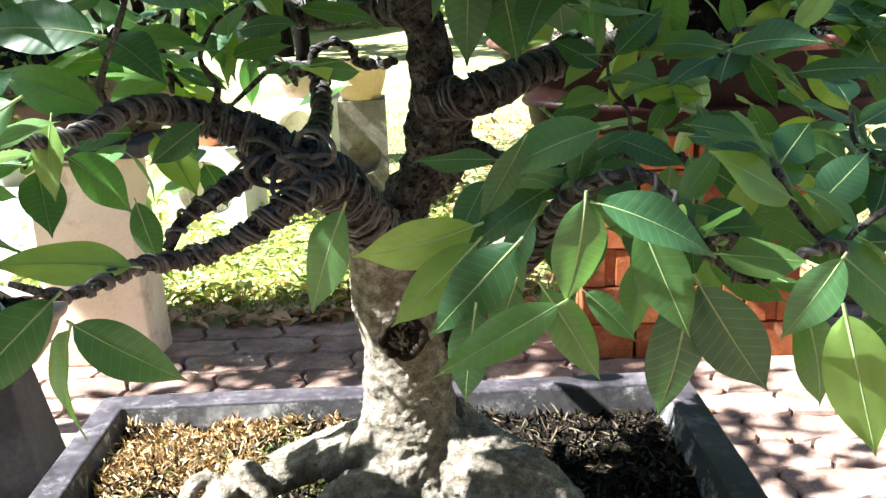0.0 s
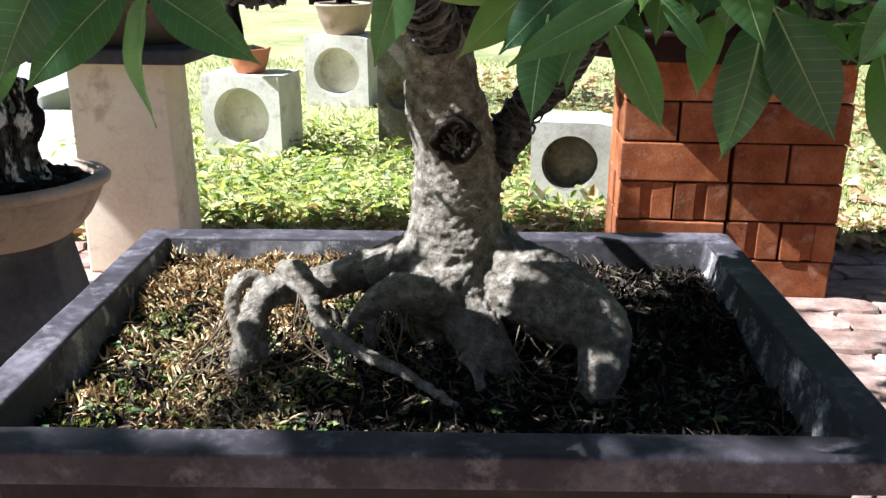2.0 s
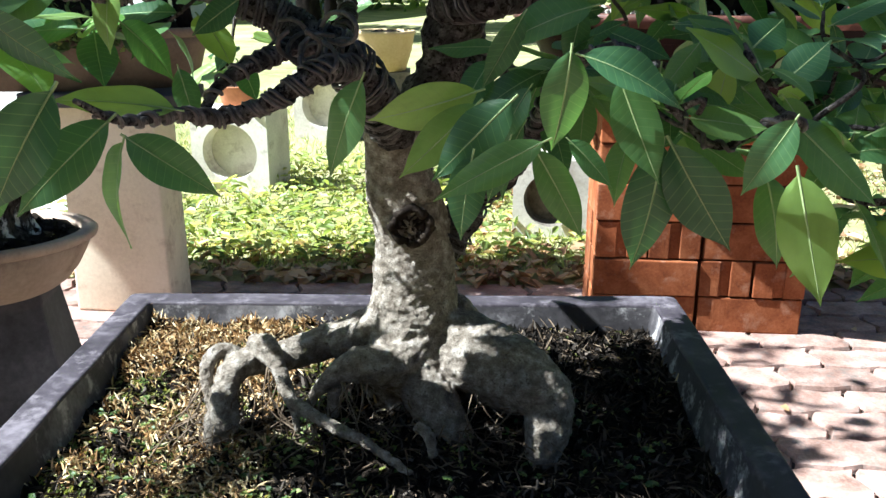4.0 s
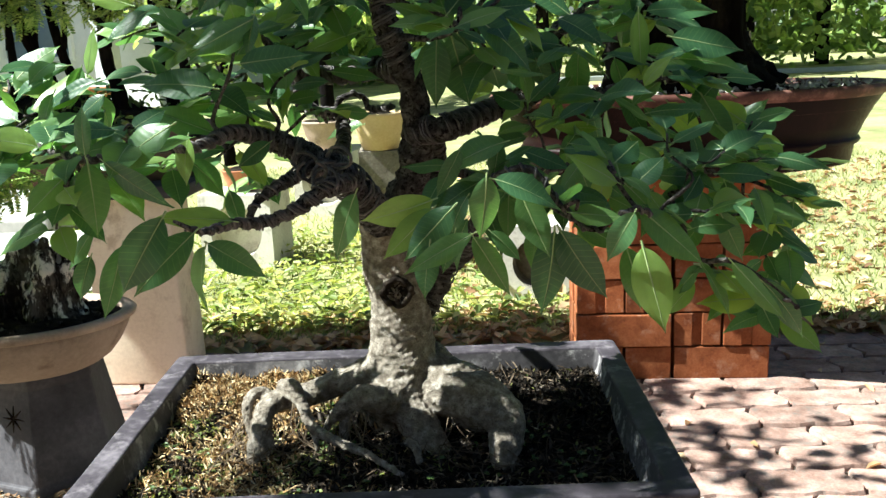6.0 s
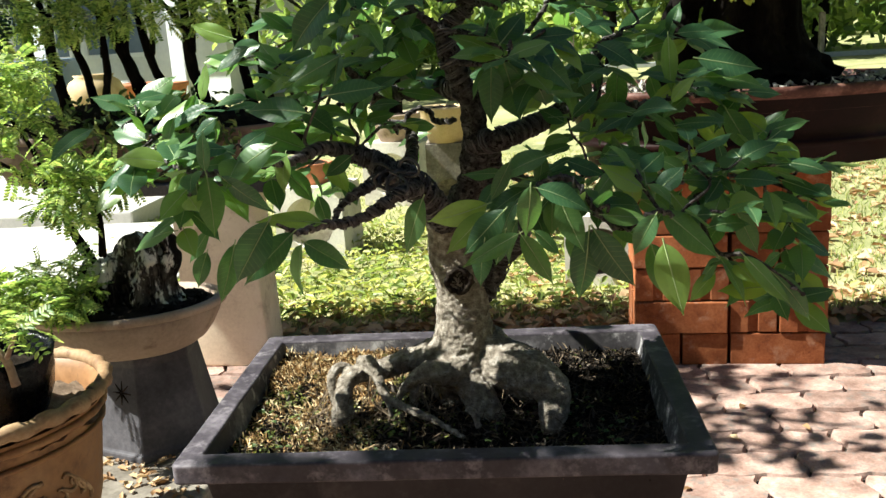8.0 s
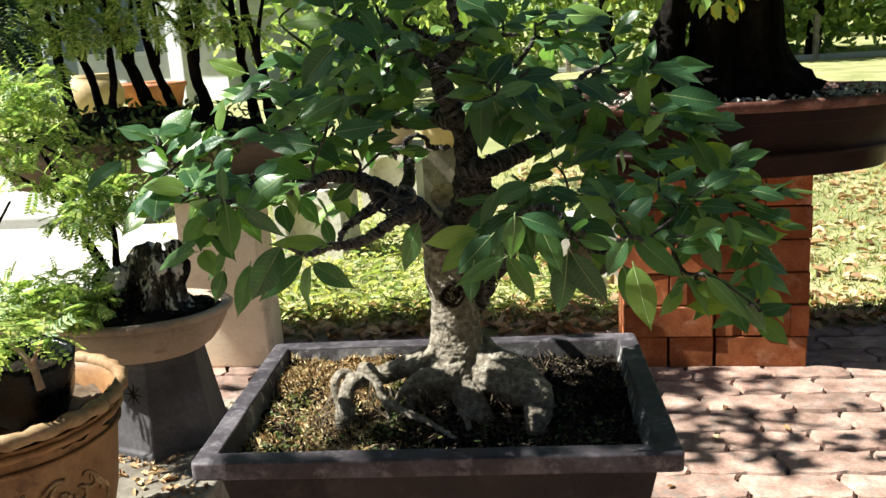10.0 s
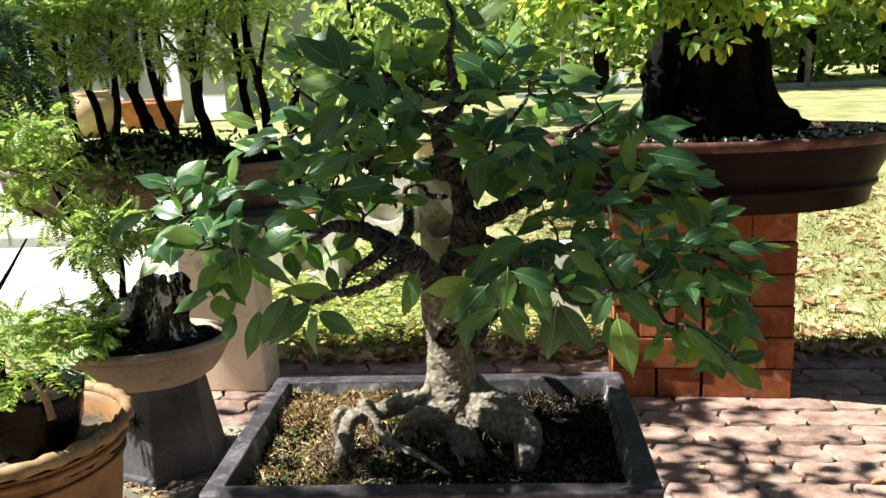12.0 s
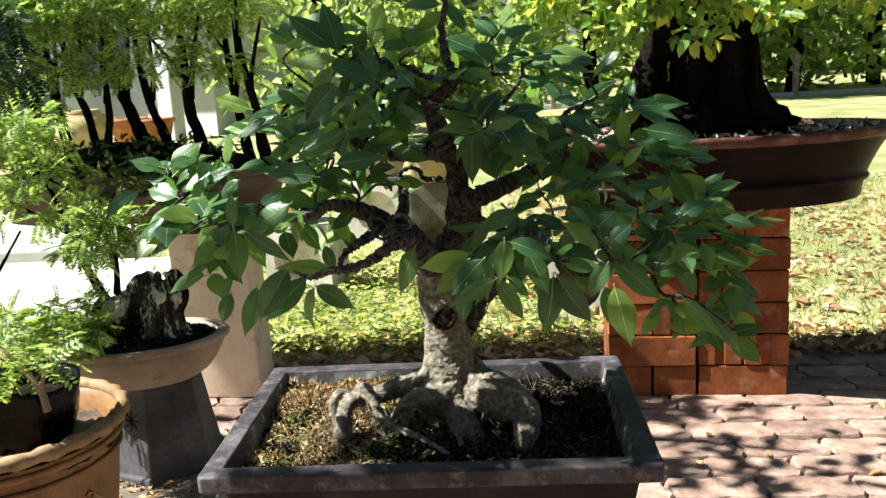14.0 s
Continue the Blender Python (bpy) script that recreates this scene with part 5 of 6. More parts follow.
p = crown("crown", TUFTS, 3900, 0.037, 0.026, M_BIGLEAF, None)
local(p, big)

# ---- left side: bench, stand, oval pot with driftwood tree ----
bm = bmesh.new()
box(bm, (-1.35, -0.25, 0.235), (-0.44, 0.76, 0.30), 0.008)
bench = thing("stone_bench", (0, 0, 0), "low weathered concrete slab bench in dappled sun", "bench")
part("slab", bm, M_SLAB, bench)
for x in (-1.22, -0.62):
    bm = bmesh.new()
    box(bm, (x - 0.08, 0.0, 0.02), (x + 0.08, 0.5, 0.236), 0.006)
    part("leg", bm, M_SLAB, bench)

stand = thing("pot_stand", (-0.580, 0.586, 0.30), "dark six-sided pot stand with a starburst carved in a panel", "pot stand")
bm = bmesh.new()
SH = 0.188
rings = []
for r, h in ((0.127, 0.0), (0.127, 0.012), (0.122, 0.016), (0.094, SH - 0.018), (0.096, SH - 0.014), (0.096, SH)):
    rings.append([bm.verts.new((r * math.cos(radians(60 * k + 39)), r * math.sin(radians(60 * k + 39)), h)) for k in range(6)])
for a, b in zip(rings, rings[1:]):
    for k in range(6):
        bm.faces.new((a[k], a[(k + 1) % 6], b[(k + 1) % 6], b[k]))
bm.faces.new(rings[0])
bm.faces.new(rings[-1])
bmesh.ops.bevel(bm, geom=list(bm.edges), offset=0.002, segments=1, affect="EDGES")
part("body", bm, M_STAND, stand, smooth=False)
# raised rays, painted near-black for the shade inside carved grooves
bm = bmesh.new()
for k in range(8):
    a = math.pi * k / 4
    tube(bm, [(0, 0, 0, 0.0016), (0.010 * math.cos(a), 0, 0.010 * math.sin(a), 0.0017), (0.022 * math.cos(a), 0, 0.022 * math.sin(a), 0.0005)], 5, 2)
part("starburst", bm, M_HOLLOW, stand, "eight-rayed star, coloured dark to read as carved", matrix=pose(-0.0188, -0.0886, 0.122, -8.9, 0, -21))

bowl = thing("oval_bonsai_pot", (-0.588, 0.552, 0.301 + SH), "oval tan unglazed clay bonsai bowl on a dark stand", "plant pot")
bm = bmesh.new()
lathe(bm, [(0.07, 0.0), (0.112, 0.001), (0.122, 0.005), (0.140, 0.016), (0.156, 0.034), (0.170, 0.058), (0.177, 0.074), (0.162, 0.078), (0.156, 0.05)], 64, 1.0, 0.012)
part("bowl", bm, M_TAN, bowl)
bm = bmesh.new()
lathe(bm, [(0.1765, 0.072), (0.185, 0.076), (0.187, 0.083), (0.181, 0.088), (0.166, 0.087), (0.160, 0.078)], 64, 1.0, 0.012)
part("rim", bm, M_TAN, bowl, "thin flared lip")
bowl.scale = (0.930, 0.66, 1.0)
bowl.rotation_euler = (0, 0, radians(13.6))
bm = bmesh.new()
disc(bm, 0.163, 0.079, 1.0, 0.022)
bowl_soil = tagged(part("bowl_soil", bm, M_SOIL, matrix=Matrix.Translation(bowl.location)), "dark stony soil mounded in the oval bowl", "soil", kind="stuff")
n = 300
a, r = rng.uniform(0, 2 * math.pi, n), 0.15 * np.sqrt(rng.random(n))
gravel = scatter_blades("gravel", np.stack([-0.588 + r * np.cos(a), 0.552 + 0.58 * r * np.sin(a), 0.569 + 0.022 * (1 - (r / 0.163) ** 2)], 1), unit(n) * [1, 1, 0.5] + [0, 0, 0.3], unit(n), rng.uniform(0.006, 0.016, n), rng.uniform(0.004, 0.010, n), M_CRUMB, None, "dark gravel and grit on the bowl soil", "gravel", True)

drift = thing("driftwood_bonsai", (-0.60, 0.58, 0.60), "feathery-leaved bonsai with black and white hollow deadwood trunk", "bonsai tree")
bm = bmesh.new()
wood = random.Random(21)
tube(bm, [(-0.585, 0.556, 0.55, 0.050), (-0.58, 0.556, 0.62, 0.042), (-0.565, 0.556, 0.67, 0.030), (-0.55, 0.556, 0.70, 0.012)], 14, 5, 0.6, 2)
for k in range(15):
    a = 2 * math.pi * k / 15 + wood.uniform(-0.15, 0.15)
    top = 0.662 + 0.028 * math.cos(a) + wood.uniform(-0.018, 0.018)
    cx, cy = math.cos(a), math.sin(a)
    spin = wood.uniform(-0.02, 0.03)
    tube(bm, [(-0.585 + 0.105 * cx, 0.556 + 0.050 * cy, 0.548, 0.017), (-0.585 + 0.080 * cx + wood.uniform(-0.008, 0.008), 0.556 + 0.044 * cy, 0.60, wood.uniform(0.012, 0.019)),
              (-0.582 + 0.078 * cx + spin, 0.556 + 0.040 * cy, 0.60 + (top - 0.60) * 0.55, wood.uniform(0.009, 0.016)), (-0.578 + 0.068 * cx + spin, 0.556 + 0.034 * cy, top, wood.uniform(0.008, 0.014)), (-0.570 + 0.056 * cx + spin * 1.5, 0.556 + 0.026 * cy, top + 0.010, 0.004)], 8, 6, 0.7, k * 4.3)
shell = local(part("trunk", bm, M_DEADWOOD, None, "jagged hollow trunk, charred black with bleached edges"), drift)
fuse = shell.modifiers.new("fuse", "REMESH")
fuse.mode, fuse.voxel_size, fuse.use_smooth_shade = "VOXEL", 0.003, True
for k, pts in enumerate((
    [(-0.640, 0.57, 0.62, 0.011), (-0.69, 0.55, 0.76, 0.006), (-0.70, 0.52, 0.86, 0.004), (-0.74, 0.50, 0.95, 0.002)],
    [(-0.69, 0.55, 0.78, 0.005), (-0.78, 0.50, 0.86, 0.003), (-0.88, 0.46, 0.93, 0.002)],
    [(-0.66, 0.56, 0.72, 0.005), (-0.62, 0.52, 0.80, 0.003), (-0.60, 0.50, 0.86, 0.002)],
)):
    bm = bmesh.new()
    tube(bm, pts, 8, 5, 0.2, k)
    local(part("branch", bm, M_DARKBARK, None), drift)
p = feathers("crown", [(x + 0.026, y - 0.094, z + 0.02, rx, ry, rz) for x, y, z, rx, ry, rz in ((-0.60, 0.52, 0.785, 0.05, 0.05, 0.05), (-0.70, 0.52, 0.83, 0.11, 0.05, 0.02), (-0.78, 0.60, 0.97, 0.10, 0.08, 0.04), (-0.92, 0.58, 0.93, 0.10, 0.08, 0.04), (-0.70, 0.60, 0.625, 0.08, 0.06, 0.025), (-0.66, 0.56, 0.60, 0.06, 0.05, 0.02))], 560, 0.038, M_FEATHER, None)
local(p, drift)
for k, pts in enumerate((
    [(-0.585, 0.48, 0.68, 0.007), (-0.575, 0.47, 0.75, 0.005), (-0.59, 0.465, 0.81, 0.003), (-0.555, 0.46, 0.87, 0.0015)],
    [(-0.578, 0.47, 0.76, 0.004), (-0.65, 0.466, 0.80, 0.0025), (-0.70, 0.46, 0.83, 0.0012)],
    [(-0.59, 0.465, 0.81, 0.003), (-0.66, 0.466, 0.89, 0.0022), (-0.76, 0.46, 0.925, 0.001)],
)):
    bm = bmesh.new()
    tube(bm, pts, 7, 5, 0.25, k + 6)
    local(part("branch", bm, M_DARKBARK, None), drift)
p = feathers("spray", [(-0.575, 0.466, 0.815, 0.075, 0.05, 0.035), (-0.63, 0.466, 0.775, 0.06, 0.05, 0.022), (-0.70, 0.466, 0.92, 0.10, 0.05, 0.022), (-0.69, 0.44, 0.615, 0.10, 0.07, 0.022), (-0.74, 0.42, 0.65, 0.07, 0.06, 0.02)], 430, 0.034, M_FEATHER, None)
local(p, drift)
bm = bmesh.new()
tube(bm, [(-0.99, 0.42, 0.62, 0.0016), (-0.86, 0.42, 0.74, 0.0016), (-0.74, 0.44, 0.845, 0.0016)], 6, 6)
local(part("guy_wire", bm, M_IRON, None, "thin dark guy wire"), drift)

# ---- dragon pot with nursery bag ----
dpot = thing("carved_pot", (-0.655, 0.12, 0.30), "amber-brown glazed clay pot with rope rim and carved relief", "plant pot")
bm = bmesh.new()
lathe(bm, [(0.09, 0.0), (0.115, 0.002), (0.122, 0.01), (0.145, 0.10), (0.158, 0.19), (0.163, 0.235), (0.172, 0.248)], 72, 1.0, 0.01)
part("body", bm, M_DRAGON, dpot)
for z0, r0, tw, th in ((0.262, 0.172, 0.0016, 0.011), (0.235, 0.166, 0.0, 0.006), (0.21, 0.162, 0.0, 0.004)):
    bm = bmesh.new()
    tube(bm, [((r0 + tw * 0.6 * math.sin(i * 1.57)) * math.cos(2 * math.pi * i / 96), (r0 + tw * 0.6 * math.sin(i * 1.57)) * math.sin(2 * math.pi * i / 96), z0 + tw * math.cos(i * 1.57) + tw * 2.2 * noise.noise((i * 0.7, 3, z0)), th * (1 + 0.12 * math.sin(i * 1.57))) for i in range(97)], 9, 1, cap=False)
    part("rope_rim" if tw else "band", bm, M_ROPE if tw else M_DRAGON, dpot, "worn twisted rope rim" if tw else "")
bm = bmesh.new()
lathe(bm, [(0.166, 0.262), (0.150, 0.25), (0.145, 0.20), (0.142, 0.14)], 48)
part("inner_wall", bm, M_DRAGON, dpot)
for k in range(26):
    a0, z0 = radians(-75 + 5.6 * (k % 13)), 0.095 + 0.055 * (k // 13) + 0.012 * math.sin(k * 1.7)
    bm = bmesh.new()
    pts = []
    for i in range(9):
        s = i / 8
        a = a0 + 0.13 * math.cos(s * 5 + k) * (1 - 0.6 * s)
        z = z0 + 0.021 * math.sin(s * 5 + k * 0.7) * (1 - 0.6 * s)
        r = 0.143 + (z - 0.095) * 0.16 + 0.002
        pts.append((r * math.cos(a), r * math.sin(a), z, 0.0035 * (1 - 0.5 * s)))
    tube(bm, pts, 6, 2)
    part("relief_scroll", bm, M_ROPE, dpot)
bm = bmesh.new()
disc(bm, 0.146, 0.215, 1.0, 0.02, 14, 60)
for v in bm.verts:
    v.co.z += 0.007 * noise.noise(v.co * 45) + 0.004 * noise.noise(v.co * 130)
carved_soil = tagged(part("carved_pot_soil", bm, M_DRYSOIL, matrix=Matrix.Translation((-0.64, 0.12, 0.30))), "dark earth filling the carved clay pot", "soil", kind="stuff")
bag = thing("nursery_bag", (-0.66, 0.10, 0.515), "crumpled black plastic nursery bag standing in the carved pot", "plant bag")
bm = bmesh.new()
rings = []
for r, h in ((0.075, 0.0), (0.088, 0.03), (0.090, 0.06), (0.098, 0.085), (0.101, 0.096), (0.092, 0.088), (0.084, 0.06)):
    rings.append([bm.verts.new(((r + 0.014 * noise.noise((k * 0.5, h * 30, 1))) * math.cos(2 * math.pi * k / 36), (r + 0.014 * noise.noise((k * 0.5, h * 30, 4))) * math.sin(2 * math.pi * k / 36), h + 0.014 * noise.noise((k * 0.6, h * 9, 7)))) for k in range(36)])
for a, b in zip(rings, rings[1:]):
    for k in range(36):
        bm.faces.new((a[k], a[(k + 1) % 36], b[(k + 1) % 36], b[k]))
part("bag", bm, M_BAG, bag)
bm = bmesh.new()
disc(bm, 0.088, 0.06, 1.0, 0.008)
part("earth", bm, M_SOIL, bag)
sap = thing("sapling", (-0.655, 0.11, 0.575), "small sapling with bright pointed leaves in a black bag", "sapling")
bm = bmesh.new()
tube(bm, [(-0.590, 0.08, 0.575, 0.006), (-0.597, 0.08, 0.61, 0.005), (-0.62, 0.08, 0.64, 0.003), (-0.66, 0.09, 0.68, 0.002)], 8, 5, 0.2)
tube(bm, [(-0.597, 0.08, 0.61, 0.004), (-0.57, 0.07, 0.65, 0.002)], 6, 4)
local(part("stem", bm, M_TAN, None), sap)
p = feathers("leaves", [(-0.62, 0.08, 0.66, 0.05, 0.05, 0.03), (-0.59, 0.09, 0.64, 0.035, 0.04, 0.02), (-0.67, 0.09, 0.68, 0.05, 0.05, 0.03)], 64, 0.042, M_FEATHER, None, "", 6)
local(p, sap)

dark = thing("thin_tree", (-0.652, 0.126, 0.54), "thin dark-stemmed tree in a carved pot, feathery leaves toned as in shade", "bonsai tree")
bm = bmesh.new()
tube(bm, [(-0.652, 0.126, 0.53, 0.012), (-0.645, 0.126, 0.686, 0.0105), (-0.650, 0.126, 0.747, 0.010), (-0.657, 0.126, 0.808, 0.0085), (-0.665, 0.130, 0.925, 0.006), (-0.630, 0.140, 1.02, 0.004)], 10, 6, 0.3, 3)
tube(bm, [(-0.652, 0.126, 0.76, 0.005), (-0.62, 0.13, 0.80, 0.003), (-0.585, 0.15, 0.86, 0.0015)], 7, 5, 0.2, 5)
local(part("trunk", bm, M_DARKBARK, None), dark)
p = feathers("crown", [(-0.65, 0.256, 1.10, 0.05, 0.06, 0.05), (-0.67, 0.276, 1.17, 0.06, 0.06, 0.05), (-0.72, 0.256, 1.08, 0.06, 0.06, 0.05)], 150, 0.045, M_SHADEFEATHER, None)
local(p, dark)

bowl_soil.scale = (0.930, 0.66, 1.0)
bowl_soil.rotation_euler = (0, 0, radians(13.6))
for ob in (stand, bowl, bowl_soil, gravel, drift):
    ob.location.x -= 0.027
for ob in (bag, sap):
    ob.location += Vector((0.045, 0.0, 0.035))
for ob in (bench, stand, bowl, bowl_soil, gravel, drift, dpot, carved_soil, bag, sap, dark):
    ob.location += Vector((-0.026, 0.094, -0.020))

n = 900
scatter_blades("bench_litter", np.stack([rng.uniform(-1.0, -0.48, n), rng.uniform(0.1, 0.84, n), np.full(n, 0.284)], 1), unit(n) * [1, 1, 0.15], unit(n) * 0.4 + [0, 0, 1], rng.uniform(0.006, 0.032, n), rng.uniform(0.003, 0.016, n), M_DRYLEAF, None, "dry leaf scraps lying on the concrete bench", "leaf litter", True)

dpot.scale = (0.95, 1.0, 1.0)
bag.scale = (0.86, 0.82, 0.92)
for ob in (dpot, carved_soil, bag):
    ob.location.y += 0.038
carved_soil.location.z += 0.012

# ---- posts, blocks and pots behind ----
post = thing("cream_pedestal", (-0.885, 1.83, 0.0), "wide cream rendered concrete pedestal carrying a long tray", "pedestal")
bm = bmesh.new()
box(bm, (-0.135, -0.075, 0.0), (0.135, 0.075, 0.565), 0.007)
for v in bm.verts:
    v.co.x *= 1.0 - 0.10 * v.co.z
part("shaft", bm, M_CREAM, post)
bm = bmesh.new()
box(bm, (-0.20, -0.125, 0.564), (0.20, 0.125, 0.60), 0.006)
part("cap", bm, M_STAND, post, "dark slab on top")
post.rotation_euler = (0, 0, radians(-3))

ftray = thing("forest_tray", (-1.16, 1.92, 0.60), "long brown clay tray with a forest planting", "plant pot")
bm = bmesh.new()
lathe(bm, [(0.36, 0.0), (0.45, 0.001), (0.462, 0.03), (0.478, 0.034), (0.500, 0.11), (0.512, 0.130), (0.49, 0.128)], 64, 0.42)
part("bowl", bm, M_TRAYCLAY, ftray)
bm = bmesh.new()
lathe(bm, [(0.511, 0.129), (0.521, 0.136), (0.524, 0.150), (0.518, 0.155), (0.503, 0.154), (0.49, 0.13)], 64, 0.42)
part("rim", bm, M_TRAYCLAY, ftray, "rolled rim")
bm = bmesh.new()
disc(bm, 0.495, 0.135, 0.42, 0.11)
tagged(part("tray_soil", bm, M_SOIL, matrix=Matrix.Translation(ftray.location)), "dark leaf-strewn soil in the long tray", "soil", kind="stuff")
p, u = in_blobs([(-1.16, 1.90, 0.80, 0.42, 0.17, 0.07)], 900)
p[450:] = in_blobs([(-1.10, 1.69, 0.74, 0.26, 0.05, 0.09), (-0.86, 1.71, 0.74, 0.12, 0.05, 0.06)], 450)[0]
scatter_blades("tray_weeds", p, unit(900) + [0, 0, 0.5], unit(900) + [0, 0, 0.6], 0.03, 0.014, M_SEEDLING, None, "low green groundcover over the tray soil", "groundcover", True)

for k, (x, lean, r, top) in enumerate(((-1.37, -0.05, 0.024, 1.30), (-1.28, -0.10, 0.020, 1.36), (-1.22, 0.02, 0.017, 1.26), (-1.10, -0.13, 0.030, 1.40), (-1.02, -0.10, 0.022, 1.30), (-0.90, -0.04, 0.026, 1.42), (-0.78, -0.05, 0.021, 1.36), (-0.70, -0.06, 0.022, 1.34), (-1.50, 0.05, 0.018, 1.24))):
    y = 1.92 + 0.06 * math.sin(k * 2.3)
    tree = thing("forest_tree", (x, y, 0.72), "slender dark-trunked forest bonsai with bright feathery leaves", "bonsai tree", "trees of the forest planting")
    bm = bmesh.new()
    r *= 0.78
    tube(bm, [(x, y, 0.74, r * 1.5), (x + lean * 0.3, y, 0.86, r), (x + lean * 0.55 + 0.012 * math.sin(k), y, 0.95, r * 0.85), (x + lean * 0.9, y, 1.10, r * 0.65), (x + lean, y, top, r * 0.3)], 10, 5, 0.3, k * 2.1)
    tube(bm, [(x + lean * 0.6, y, 0.98, r * 0.6), (x + lean * 0.6 + 0.025, y - 0.03, 1.08, r * 0.4), (x + lean * 0.6 + 0.05 + 0.03 * math.sin(k * 3), y - 0.05, 1.24, r * 0.2)], 7, 4, 0.2, k)
    if k % 2:
        tube(bm, [(x + lean * 0.7, y, 1.02, r * 0.5), (x + lean * 0.7 - 0.03, y - 0.05, 1.10, r * 0.35), (x + lean * 0.7 - 0.09, y - 0.08, 1.19, r * 0.18)], 7, 4, 0.2, k + 4)
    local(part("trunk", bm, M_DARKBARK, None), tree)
    p = feathers("crown", [(x + lean, y - 0.05, 1.27, 0.16, 0.14, 0.06), (x + lean * 0.7 + 0.02, y + 0.05, 1.36, 0.15, 0.13, 0.05), (x + lean - 0.08, y - 0.12, 1.17, 0.08, 0.08, 0.03), (x + lean * 0.7 - 0.03, y - 0.10, 1.09, 0.13, 0.08, 0.035)], 250, 0.056, M_FEATHER, None)
    local(p, tree)
    if k == 8:
        local(feathers("low_foliage", [(-1.48, 1.75, 0.99, 0.2, 0.1, 0.08), (-1.64, 1.75, 1.10, 0.2, 0.1, 0.08), (-1.30, 1.72, 1.12, 0.15, 0.1, 0.06)], 130, 0.07, M_FEATHER, None), tree)


def hollow_block(at, turn, w, d, h, name="concrete_block", hollow=None, skin=None):
    """Concrete plinth with a round recess in its face."""
    ob = thing(name, at, "pale concrete plinth block with a round recess in its face", "plinth", "concrete plinths on the lawn")
    ob.rotation_euler = (0, 0, radians(turn))
    bm = bmesh.new()
    n, r = 32, min(w, h) * 0.36
    ring = [(r * math.cos(2 * math.pi * k / n), r * math.sin(2 * math.pi * k / n) + h * 0.5) for k in range(n)]
    rim = []
    for k in range(n):
        a = 2 * math.pi * k / n
        c, s = math.cos(a), math.sin(a)
        m = min((w / 2) / max(abs(c), 1e-6), (h / 2) / max(abs(s), 1e-6))
        rim.append((c * m, s * m + h * 0.5))
    f = [bm.verts.new((x, -d / 2, z)) for x, z in ring]
    g = [bm.verts.new((x, -d / 2, z)) for x, z in rim]
    b = [bm.verts.new((x, d / 2, z)) for x, z in rim]
    for k in range(n):
        j = (k + 1) % n
        bm.faces.new((f[k], f[j], g[j], g[k]))
        bm.faces.new((g[k], g[j], b[j], b[k]))
    bm.faces.new(b)
    part("body", bm, skin or M_CONCRETE, ob, smooth=False)
    bm = bmesh.new()
    f = [bm.verts.new((x, -d / 2, z)) for x, z in ring]
    e = [bm.verts.new((x * 0.93, -d / 2 + 0.07, (z - h * 0.5) * 0.93 + h * 0.5)) for x, z in ring]
    for k in range(n):
        bm.faces.new((f[k], e[k], e[(k + 1) % n], f[(k + 1) % n]))
    bm.faces.new(e)
    part("recess", bm, hollow or M_CONCRETE, ob, "round recess", smooth=False)
    return ob


hollow_block((-0.925, 3.24, 0.0), -10, 0.34, 0.24, 0.335)
hollow_block((-0.95 + 0.25, 4.45, 0.0), -14, 0.36, 0.3, 0.38)
hollow_block((0.350, 2.60, 0.0), -8, 0.265, 0.22, 0.28, hollow=M_SLAB)
for at, r, h, material, label in (((-0.925, 3.24, 0.335), 0.085, 0.10, M_TERRACOTTA, "low terracotta pot on a concrete plinth"), ((-0.70, 4.42, 0.38), 0.15, 0.16, M_TAN, "tan clay bowl on a concrete plinth"), ((-0.31, 3.4, 0.48), 0.12, 0.17, M_TANPALE, "pale yellow round clay pot on a plinth")):
    ob = thing("clay_pot", at, label, "plant pot")
    bm = bmesh.new()
    lathe(bm, [(r * 0.5, 0), (r * 0.68, 0.002), (r * 0.9, h * 0.5), (r, h * 0.9), (r * 1.05, h * 0.93), (r * 1.05, h), (r * 0.93, h), (r * 0.9, h * 0.85)], 40)
    part("bowl", bm, material, ob)
    bm = bmesh.new()
    disc(bm, r * 0.92, h * 0.88, 1, 0.02, 5, 30)
    part("earth", bm, M_SOIL, ob)
hollow_block((-0.31, 3.42, 0.0), 3, 0.20, 0.20, 0.48, hollow=M_SLAB, skin=M_SLAB)
bm = bmesh.new()
tube(bm, [(-0.93, 3.1, 0.47, 0.03), (-0.95, 3.1, 0.75, 0.024), (-0.9, 3.1, 1.0, 0.014)], 10, 5, 0.3)
sh = thing("potted_shrub", (-0.93, 3.1, 0.54), "leafy green shrub growing in a terracotta pot", "shrub")
local(part("stem", bm, M_DARKBARK, None), sh)
local(crown("crown", [(-0.92, 3.1, 1.05, 0.4, 0.3, 0.28), (-0.5, 3.6, 1.25, 0.4, 0.3, 0.3)], 700, 0.06, 0.03, M_FARLEAF, None), sh)
bm = bmesh.new()
tube(bm, [(-0.70, 4.42, 0.52, 0.04), (-0.68, 4.4, 1.0, 0.03), (-0.6, 4.4, 1.4, 0.02)], 10, 5, 0.3)
sh = thing("potted_shrub", (-0.70, 4.42, 0.72), "tall green shrub growing in a pale bowl", "shrub")
local(part("stem", bm, M_DARKBARK, None), sh)
local(crown("crown", [(-0.6, 4.4, 1.5, 0.7, 0.5, 0.4), (0.1, 4.6, 1.7, 0.5, 0.4, 0.35)], 900, 0.07, 0.035, M_FARLEAF, None), sh)

